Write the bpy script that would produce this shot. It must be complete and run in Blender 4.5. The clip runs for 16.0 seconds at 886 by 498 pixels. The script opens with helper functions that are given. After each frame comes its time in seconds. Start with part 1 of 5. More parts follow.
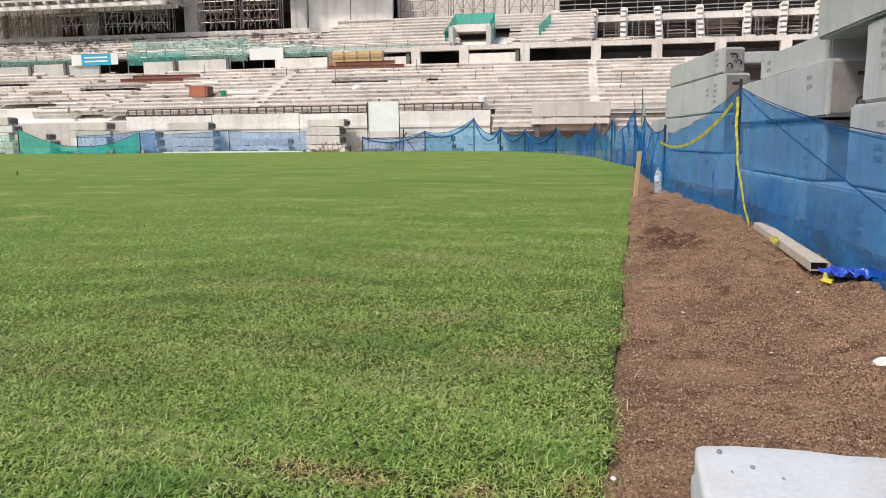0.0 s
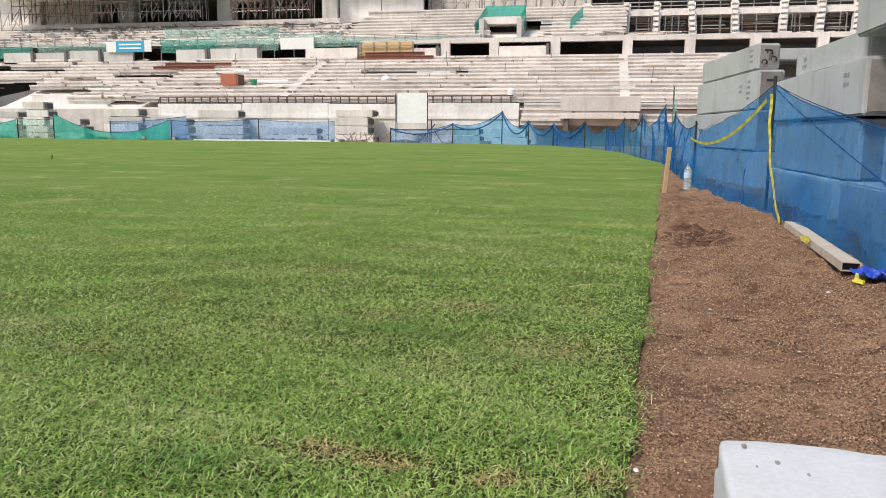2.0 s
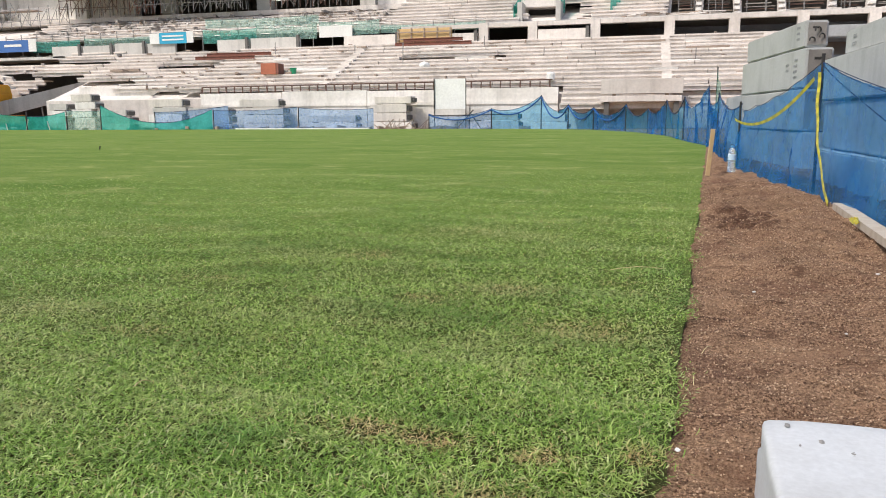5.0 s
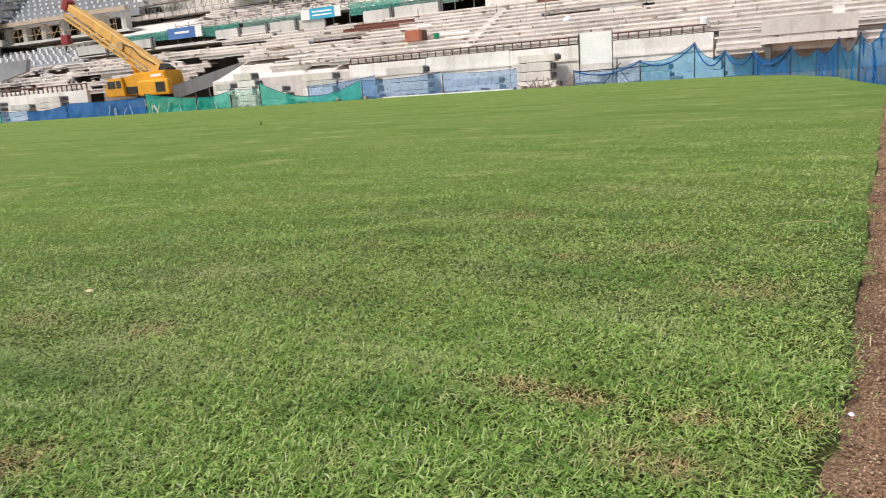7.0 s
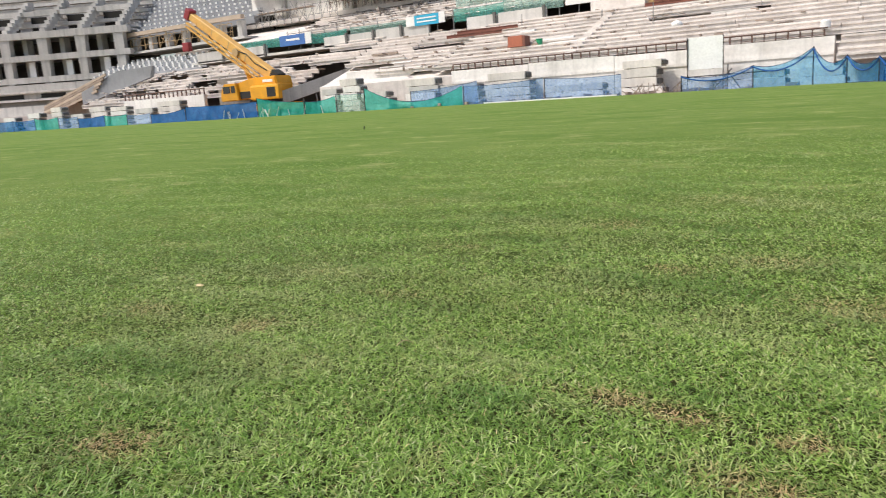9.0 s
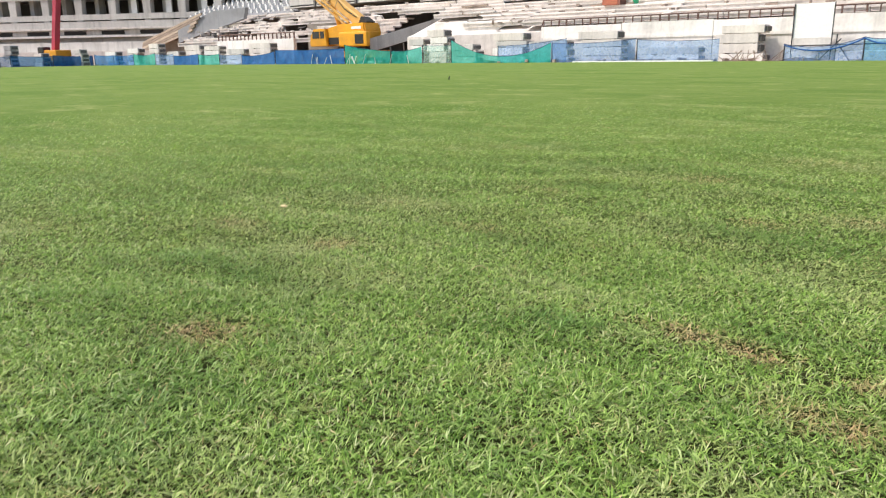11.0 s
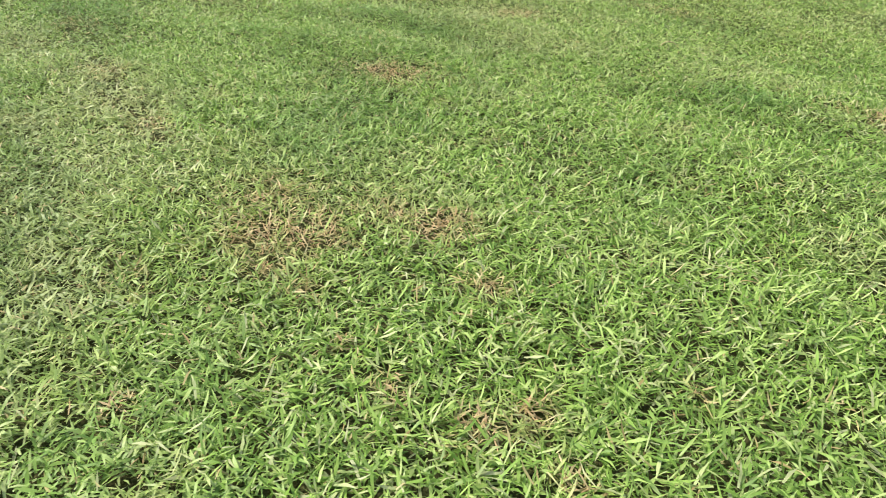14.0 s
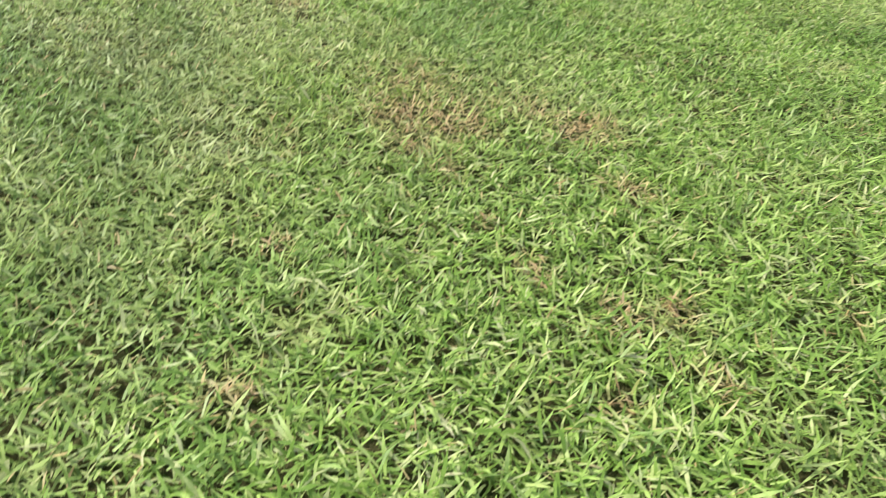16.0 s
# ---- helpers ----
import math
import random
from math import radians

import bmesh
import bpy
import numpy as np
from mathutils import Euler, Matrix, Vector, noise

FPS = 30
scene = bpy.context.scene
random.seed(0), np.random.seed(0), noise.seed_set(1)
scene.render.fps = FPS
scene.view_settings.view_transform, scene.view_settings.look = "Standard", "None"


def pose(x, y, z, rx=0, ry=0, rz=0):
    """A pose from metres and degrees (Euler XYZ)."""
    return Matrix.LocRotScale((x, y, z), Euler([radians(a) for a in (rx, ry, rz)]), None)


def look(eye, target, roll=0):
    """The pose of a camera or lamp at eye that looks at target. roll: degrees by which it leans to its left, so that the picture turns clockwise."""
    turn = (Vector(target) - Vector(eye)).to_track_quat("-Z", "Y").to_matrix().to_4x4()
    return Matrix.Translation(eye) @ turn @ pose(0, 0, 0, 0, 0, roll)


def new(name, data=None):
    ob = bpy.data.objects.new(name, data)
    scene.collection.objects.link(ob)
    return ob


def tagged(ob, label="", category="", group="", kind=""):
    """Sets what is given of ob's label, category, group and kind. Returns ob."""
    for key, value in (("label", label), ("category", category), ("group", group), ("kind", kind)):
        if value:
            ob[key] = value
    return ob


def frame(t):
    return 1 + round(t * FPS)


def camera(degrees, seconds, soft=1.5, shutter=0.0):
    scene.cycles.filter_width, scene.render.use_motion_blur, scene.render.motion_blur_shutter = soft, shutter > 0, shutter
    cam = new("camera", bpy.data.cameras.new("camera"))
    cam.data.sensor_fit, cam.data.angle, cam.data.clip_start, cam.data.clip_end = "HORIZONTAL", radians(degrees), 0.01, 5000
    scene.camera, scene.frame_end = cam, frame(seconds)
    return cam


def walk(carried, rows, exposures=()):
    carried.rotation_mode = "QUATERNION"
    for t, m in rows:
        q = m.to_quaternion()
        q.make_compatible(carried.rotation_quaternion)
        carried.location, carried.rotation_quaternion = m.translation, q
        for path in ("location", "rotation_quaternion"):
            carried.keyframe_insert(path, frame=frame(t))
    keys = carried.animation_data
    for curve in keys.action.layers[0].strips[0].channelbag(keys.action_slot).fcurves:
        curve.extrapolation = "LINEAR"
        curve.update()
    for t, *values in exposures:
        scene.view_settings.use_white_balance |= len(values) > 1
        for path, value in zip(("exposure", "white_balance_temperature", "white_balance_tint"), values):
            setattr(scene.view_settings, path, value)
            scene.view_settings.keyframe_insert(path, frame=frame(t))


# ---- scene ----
cam = camera(62.0, 16.0, soft=0.9, shutter=0.4)
PATH = [
    (0, (0.077, 0.358, 0.651), (-0.26, 2.307, 0.359), -0.6),
    (0.5, (0.073, 0.346, 0.644), (-0.28, 2.294, 0.358), 0.6),
    (1, (0.07, 0.345, 0.642), (-0.291, 2.29, 0.342), 0.6),
    (1.5, (0.073, 0.347, 0.64), (-0.316, 2.283, 0.322), 0.6),
    (2, (0.072, 0.344, 0.644), (-0.331, 2.278, 0.332), 0.5),
    (2.5, (0.075, 0.34, 0.646), (-0.341, 2.271, 0.332), 0.3),
    (3, (0.075, 0.34, 0.646), (-0.344, 2.271, 0.333), 0.4),
    (3.5, (0.073, 0.334, 0.644), (-0.36, 2.26, 0.324), -0.0),
    (5.8, (0.075, 0.326, 0.636), (-0.553, 2.18, 0.231), -2.1),
    (6, (0.075, 0.326, 0.638), (-0.602, 2.159, 0.212), -3.0),
    (6.5, (0.076, 0.318, 0.638), (-0.694, 2.111, 0.201), -3.7),
    (7, (0.076, 0.314, 0.637), (-0.798, 2.06, 0.202), -4.1),
    (7.5, (0.075, 0.309, 0.64), (-0.854, 2.023, 0.197), -3.9),
    (8, (0.071, 0.3, 0.642), (-0.918, 1.984, 0.211), -3.5),
    (8.5, (0.074, 0.314, 0.641), (-0.957, 1.97, 0.204), -5.0),
    (9, (0.073, 0.319, 0.637), (-1.028, 1.94, 0.234), -3.9),
    (9.2, (0.068, 0.314, 0.635), (-1.061, 1.917, 0.238), -3.5),
    (11.3, (0.09, 0.268, 0.539), (-1.181, 1.711, -0.011), -0.5),
    (11.5, (0.106, 0.26, 0.522), (-1.181, 1.674, -0.064), -0.3),
    (12, (0.126, 0.251, 0.495), (-1.212, 1.577, -0.176), 0.3),
    (12.5, (0.122, 0.243, 0.472), (-1.267, 1.464, -0.289), 1.1),
    (13, (0.119, 0.23, 0.462), (-1.292, 1.362, -0.392), 0.8),
    (13.5, (0.109, 0.221, 0.446), (-1.273, 1.336, -0.473), 1.9),
    (14, (0.114, 0.203, 0.448), (-1.289, 1.253, -0.515), 1.3),
    (14.5, (0.127, 0.195, 0.459), (-1.314, 1.222, -0.475), 0.5),
    (15, (0.131, 0.182, 0.454), (-1.318, 1.174, -0.503), 0.5),
    (15.5, (0.116, 0.152, 0.429), (-1.338, 1.069, -0.593), 2.4),
    (16, (0.103, 0.123, 0.397), (-1.327, 0.966, -0.718), 5.7),
]
walk(cam, [(t, look(e, g, r)) for t, e, g, r in PATH],
     [(0, 0.0), (3.5, 0.0), (7, 0.06), (9.2, 0.1), (11.3, 0.38), (12.5, 0.55), (14.5, 0.6), (16, 0.62)])

# ---- light and exposure ----
world = bpy.data.worlds.new("sky")
scene.world = world
world.use_nodes = True
wn = world.node_tree
sky = wn.nodes.new("ShaderNodeTexSky")
sky.sky_type = "NISHITA"
sky.sun_disc = False
sky.sun_elevation, sky.sun_rotation = radians(55), radians(222)
sky.air_density, sky.dust_density, sky.ozone_density = 1.0, 3.0, 0.6
back = wn.nodes["Background"]
back.inputs["Strength"].default_value = 0.15
wn.links.new(sky.outputs["Color"], back.inputs["Color"])
sun = new("sun", bpy.data.lights.new("sun", "SUN"))
sun.data.energy, sun.data.angle, sun.data.color = 3.2, radians(7), (1.0, 0.95, 0.87)
sun.matrix_world = look((-37, -42, 80), (0, 0, 0))


# ---- materials ----
def tree(name):
    m = bpy.data.materials.new(name)
    m.use_nodes = True
    t = m.node_tree
    return m, t, t.nodes["Principled BSDF"]


def node(t, kind, **values):
    n = t.nodes.new(kind)
    for k, v in values.items():
        n.inputs[k.replace("_", " ")].default_value = v
    return n


def mixed(t, a, b, fac, blend="MIX"):
    n = t.nodes.new("ShaderNodeMix")
    n.data_type, n.blend_type = "RGBA", blend
    for sock, v in ((n.inputs[0], fac), (n.inputs[6], a), (n.inputs[7], b)):
        if isinstance(v, bpy.types.NodeSocket):
            t.links.new(v, sock)
        elif isinstance(v, tuple):
            sock.default_value = (*v, 1)
        else:
            sock.default_value = v
    return n.outputs[2]


def ranged(t, value, a, b, lo=0.0, hi=1.0):
    n = t.nodes.new("ShaderNodeMapRange")
    t.links.new(value, n.inputs[0])
    n.inputs[1].default_value, n.inputs[2].default_value = a, b
    n.inputs[3].default_value, n.inputs[4].default_value = lo, hi
    return n.outputs[0]


def placed(t, scale=(1, 1, 1)):
    g = t.nodes.new("ShaderNodeNewGeometry")
    m = t.nodes.new("ShaderNodeMapping")
    m.inputs["Scale"].default_value = scale
    t.links.new(g.outputs["Position"], m.inputs["Vector"])
    return m.outputs["Vector"]


def noisy(t, vec, scale, detail=4, rough=0.6):
    n = node(t, "ShaderNodeTexNoise", Scale=scale, Detail=detail, Roughness=rough)
    t.links.new(vec, n.inputs["Vector"])
    return n.outputs["Fac"]


def surface(name, base, dark, rough=0.8, large=1.5, fine=30, bump=0.3, depth=0.01, metallic=0.0, streak=0.0, vary=0.12, amount=0.6):
    """A weathered surface: large stains, fine grain, vertical streaks and relief, in world metres."""
    m, t, p = tree(name)
    v = placed(t)
    stain = ranged(t, noisy(t, v, large, 5), 0.42, 0.72, 0, amount)
    col = mixed(t, base, dark, stain)
    grain = noisy(t, v, fine, 3)
    col = mixed(t, col, mixed(t, (0.55, 0.55, 0.55), (1.35, 1.35, 1.35), grain), 0.45, "MULTIPLY")
    if streak:
        s = ranged(t, noisy(t, placed(t, (3.0, 3.0, 0.22)), large * 1.3, 4), 0.5, 0.75, 0, streak)
        col = mixed(t, col, tuple(c * 0.45 for c in dark), s)
    if vary:
        info = t.nodes.new("ShaderNodeObjectInfo")
        r = ranged(t, info.outputs["Random"], 0, 1, 1 - vary, 1 + vary)
        hue = t.nodes.new("ShaderNodeHueSaturation")
        t.links.new(col, hue.inputs["Color"])
        t.links.new(r, hue.inputs["Value"])
        col = hue.outputs["Color"]
    t.links.new(col, p.inputs["Base Color"])
    t.links.new(ranged(t, grain, 0.2, 0.8, max(rough - 0.12, 0.05), min(rough + 0.12, 1)), p.inputs["Roughness"])
    p.inputs["Metallic"].default_value = metallic
    b = node(t, "ShaderNodeBump", Strength=bump, Distance=depth)
    t.links.new(grain, b.inputs["Height"])
    t.links.new(b.outputs["Normal"], p.inputs["Normal"])
    return m


def netting(name, col, col2, cover=0.6, tint=(1, 1, 1)):
    """A woven net: threads over gaps, with uneven dye and creases."""
    m, t, p = tree(name)
    v = placed(t)
    t.links.new(mixed(t, col, col2, ranged(t, noisy(t, v, 2.5, 5), 0.35, 0.7)), p.inputs["Base Color"])
    p.inputs["Roughness"].default_value = 0.6
    clear = t.nodes.new("ShaderNodeBsdfTransparent")
    clear.inputs["Color"].default_value = (*tint, 1)
    mix = t.nodes.new("ShaderNodeMixShader")
    f = ranged(t, noisy(t, v, 6, 4), 0.3, 0.7, cover - 0.1, cover + 0.12)
    t.links.new(f, mix.inputs[0])
    t.links.new(clear.outputs[0], mix.inputs[1])
    t.links.new(p.outputs[0], mix.inputs[2])
    t.links.new(mix.outputs[0], t.nodes["Material Output"].inputs["Surface"])
    return m


M_CREAM = surface("cream precast concrete", (0.76, 0.70, 0.65), (0.5, 0.445, 0.40), 0.85, 0.5, 6, 0.4, 0.02, streak=0.35, vary=0.1)
M_WALL = surface("pale rendered parapet", (0.86, 0.82, 0.775), (0.6, 0.55, 0.5), 0.85, 0.35, 5, 0.3, 0.02, streak=0.4, vary=0.05)
M_CONC = surface("grey structural concrete", (0.60, 0.575, 0.54), (0.4, 0.38, 0.35), 0.85, 0.4, 7, 0.4, 0.02, streak=0.5)
M_BLOCK = surface("pale grey cast concrete", (0.50, 0.505, 0.50), (0.34, 0.34, 0.33), 0.8, 1.3, 40, 0.35, 0.004, streak=0.35, vary=0.09, amount=0.7)
M_PIT = surface("concrete darkened as shade of pits", (0.24, 0.23, 0.22), (0.15, 0.14, 0.13), 0.9, 30, 120, 0.3, 0.001, vary=0)
M_CUBE = surface("whitish smooth concrete", (0.54, 0.555, 0.575), (0.4, 0.4, 0.4), 0.75, 5, 90, 0.25, 0.002, vary=0.0)
# dark base colour stands in for shade on bay backs; fins, trestles share it
M_DARK = surface("bare concrete darkened for shade", (0.16, 0.15, 0.14), (0.08, 0.075, 0.07), 0.9, 0.6, 6, 0.3, 0.02)
M_STEEL = surface("galvanised tube", (0.34, 0.33, 0.32), (0.18, 0.15, 0.13), 0.5, 3, 30, 0.1, 0.003, metallic=0.6)
M_RUST = surface("rusty red steel", (0.26, 0.10, 0.07), (0.12, 0.06, 0.045), 0.8, 2, 20, 0.3, 0.005)
M_BLACK = surface("black painted rod", (0.02, 0.02, 0.022), (0.04, 0.03, 0.025), 0.6, 6, 40, 0.2, 0.002)
# base colour is dimmed to carry the shade on the infill panels
M_PANEL = surface("dusty shaded formwork panel", (0.40, 0.365, 0.33), (0.24, 0.21, 0.18), 0.85, 0.8, 7, 0.3, 0.01, streak=0.3)
M_RAIL = surface("dark rusted rail", (0.15, 0.085, 0.065), (0.08, 0.05, 0.04), 0.8, 2, 20, 0.3, 0.005)
M_SEAT = surface("blue grey seating concrete", (0.33, 0.335, 0.35), (0.22, 0.22, 0.22), 0.85, 0.6, 7, 0.4, 0.02, streak=0.3)
M_BOOM = surface("sun faded orange boom paint", (0.80, 0.46, 0.12), (0.5, 0.27, 0.08), 0.5, 0.8, 12, 0.1, 0.003)
M_RED = surface("orange red painted box", (0.42, 0.13, 0.07), (0.3, 0.1, 0.06), 0.6, 1, 10, 0.1, 0.004)
M_YELLOW = surface("chrome yellow paint", (0.80, 0.37, 0.015), (0.55, 0.25, 0.03), 0.45, 0.8, 12, 0.1, 0.003)
M_CRANERED = surface("dark red paint", (0.33, 0.03, 0.04), (0.2, 0.03, 0.03), 0.5, 1, 10, 0.1, 0.003)
M_PINK = surface("raspberry red paint", (0.5, 0.05, 0.09), (0.3, 0.04, 0.06), 0.5, 1, 10, 0.1, 0.003)
M_FORM = surface("yellow formwork ply", (0.66, 0.46, 0.22), (0.5, 0.33, 0.16), 0.7, 1, 8, 0.2, 0.005)
M_WOOD = surface("raw timber", (0.50, 0.345, 0.18), (0.36, 0.23, 0.11), 0.75, 9, 60, 0.4, 0.002)
M_DEBRIS = surface("weathered boards", (0.38, 0.30, 0.24), (0.2, 0.15, 0.11), 0.85, 1, 9, 0.3, 0.01)
M_EARTH = surface("dusty tan planking", (0.50, 0.40, 0.31), (0.33, 0.25, 0.18), 0.85, 1, 9, 0.3, 0.01)
M_CYAN = surface("turquoise banner", (0.03, 0.36, 0.55), (0.05, 0.28, 0.45), 0.6, 1, 8, 0.05, 0.002)
M_BLUEB = surface("blue banner", (0.06, 0.16, 0.42), (0.05, 0.12, 0.3), 0.6, 1, 8, 0.05, 0.002)
M_WHITE = surface("white sheet", (0.82, 0.81, 0.78), (0.7, 0.69, 0.66), 0.7, 0.8, 8, 0.1, 0.005, vary=0.03)
M_BOARD = surface("clean white sheet board", (0.93, 0.925, 0.91), (0.85, 0.84, 0.82), 0.6, 0.8, 8, 0.05, 0.003, vary=0)
M_GREENBOX = surface("green plastic", (0.02, 0.30, 0.14), (0.02, 0.2, 0.1), 0.5, 2, 10, 0.1, 0.003)
M_TYRE = surface("tyre rubber", (0.03, 0.03, 0.03), (0.06, 0.055, 0.05), 0.85, 3, 20, 0.2, 0.004)
M_GLASS = surface("dark cab glass", (0.03, 0.035, 0.04), (0.05, 0.05, 0.05), 0.12, 3, 20, 0.0, 0.001)
M_PVC = surface("muddy cream conduit", (0.5, 0.44, 0.36), (0.3, 0.2, 0.13), 0.6, 12, 80, 0.3, 0.002, vary=0)
# near black: shade of hollows given as colour; dark metal shares it
M_HOLLOW = surface("near black for shade and dark metal", (0.03, 0.028, 0.025), (0.02, 0.02, 0.02), 0.9, 5, 30, 0.1, 0.002)
M_INK = surface("faded stencil ink", (0.30, 0.31, 0.32), (0.42, 0.42, 0.42), 0.85, 20, 90, 0.05, 0.001, vary=0)
M_TAPEY = surface("yellow barrier tape", (0.72, 0.62, 0.05), (0.6, 0.5, 0.06), 0.45, 10, 60, 0.1, 0.001, vary=0)
M_TARP = surface("blue plastic sheeting", (0.02, 0.06, 0.42), (0.02, 0.05, 0.3), 0.35, 12, 60, 0.2, 0.002, vary=0)
M_LABEL = surface("white and blue label", (0.55, 0.68, 0.8), (0.2, 0.45, 0.7), 0.4, 60, 150, 0.05, 0.001, vary=0)
M_CAP = surface("blue cap plastic", (0.1, 0.35, 0.65), (0.1, 0.3, 0.55), 0.4, 20, 100, 0.05, 0.001, vary=0)
M_RAG = surface("dirty white cloth", (0.7, 0.66, 0.63), (0.45, 0.36, 0.3), 0.9, 20, 120, 0.3, 0.002, vary=0)
M_STRAW = surface("dead straw", (0.62, 0.5, 0.28), (0.5, 0.38, 0.2), 0.8, 30, 150, 0.2, 0.001, vary=0.1)
M_SOIL2 = surface("dark damp soil", (0.16, 0.088, 0.056), (0.09, 0.05, 0.033), 0.95, 14, 90, 0.6, 0.006, vary=0.15)
N_BLUE = netting("blue shade net", (0.0, 0.115, 0.40), (0.002, 0.21, 0.55), 0.40, (0.40, 0.68, 0.96))
N_CYAN = netting("cyan blue net", (0.0, 0.19, 0.5), (0.02, 0.32, 0.6), 0.30, (0.50, 0.82, 0.98))
M_HEM = surface("bunched blue net", (0.005, 0.085, 0.30), (0.01, 0.05, 0.18), 0.7, 6, 40, 0.3, 0.01, vary=0)
M_ROPE = surface("dark blue rope", (0.01, 0.025, 0.09), (0.02, 0.03, 0.06), 0.7, 20, 90, 0.2, 0.001, vary=0)
N_PALE = netting("faded blue net", (0.10, 0.27, 0.55), (0.28, 0.42, 0.62), 0.34, (0.66, 0.80, 0.99))
N_TEAL = netting("teal net", (0.0, 0.33, 0.27), (0.03, 0.45, 0.37), 0.6, (0.4, 0.85, 0.75))
N_GREEN = netting("pale green net", (0.24, 0.46, 0.40), (0.42, 0.58, 0.50), 0.38, (0.85, 0.97, 0.93))
N_MINT = netting("mint net", (0.06, 0.36, 0.30), (0.16, 0.48, 0.4), 0.45, (0.7, 0.95, 0.88))
N_DARK = netting("deep blue net", (0.004, 0.085, 0.30), (0.01, 0.14, 0.42), 0.84, (0.3, 0.55, 0.9))


def make_pet():
    m, t, p = tree("clear bottle plastic")
    p.inputs["Base Color"].default_value = (0.86, 0.93, 0.97, 1)
    p.inputs["Roughness"].default_value = 0.12
    p.inputs["Transmission Weight"].default_value = 0.75
    p.inputs["IOR"].default_value = 1.2
    return m


M_PET = make_pet()


def make_blades():
    """Grass leaves: each leaf its own green, dried where the turf is worn."""
    m, t, p = tree("turf leaves")
    g = t.nodes.new("ShaderNodeNewGeometry")
    ramp = t.nodes.new("ShaderNodeValToRGB")
    t.links.new(g.outputs["Random Per Island"], ramp.inputs["Fac"])
    e = ramp.color_ramp.elements
    e[0].position, e[0].color = 0.0, (0.13, 0.235, 0.038, 1)
    e[1].position, e[1].color = 1.0, (0.52, 0.53, 0.29, 1)
    for pos, col in ((0.35, (0.24, 0.395, 0.066, 1)), (0.7, (0.39, 0.54, 0.138, 1)), (0.9, (0.49, 0.58, 0.22, 1))):
        k = e.new(pos)
        k.color = col
    v = placed(t)
    big = noisy(t, v, 1.1, 4)
    col = mixed(t, ramp.outputs["Color"], (0.38, 0.41, 0.12), ranged(t, big, 0.5, 0.75, 0, 0.35))
    col = mixed(t, col, (0.15, 0.34, 0.10), ranged(t, noisy(t, v, 2.3, 3), 0.55, 0.75, 0, 0.4))
    # pale streaks: scuffs, and sun on rises of uneven ground, as colour
    col = mixed(t, col, (0.5, 0.5, 0.24), ranged(t, noisy(t, placed(t, (0.6, 1.2, 1)), 1.3, 6, 0.7), 0.5, 0.64, 0, 0.65))
    col = mixed(t, col, (0.47, 0.43, 0.19), ranged(t, noisy(t, v, 6.5, 5, 0.7), 0.56, 0.7, 0, 0.5))
    # dark streaks: shading of uneven ground put into the leaf colour
    col = mixed(t, col, (0.11, 0.22, 0.04), ranged(t, noisy(t, placed(t, (0.5, 1.3, 1)), 2.0, 5, 0.65), 0.5, 0.66, 0, 0.6))
    col = mixed(t, col, (0.10, 0.19, 0.03), ranged(t, noisy(t, v, 38, 3, 0.6), 0.5, 0.66, 0, 0.5))
    dry = t.nodes.new("ShaderNodeAttribute")
    dry.attribute_name = "dry"
    dcol = mixed(t, (0.47, 0.31, 0.15), (0.65, 0.51, 0.27), g.outputs["Random Per Island"])
    col = mixed(t, col, dcol, dry.outputs["Fac"])
    t.links.new(col, p.inputs["Base Color"])
    p.inputs["Roughness"].default_value = 0.45
    p.inputs["Specular IOR Level"].default_value = 0.32
    tr = t.nodes.new("ShaderNodeBsdfTranslucent")
    t.links.new(col, tr.inputs["Color"])
    mix = t.nodes.new("ShaderNodeMixShader")
    mix.inputs[0].default_value = 0.3
    t.links.new(p.outputs[0], mix.inputs[1])
    t.links.new(tr.outputs[0], mix.inputs[2])
    t.links.new(mix.outputs[0], t.nodes["Material Output"].inputs["Surface"])
    return m


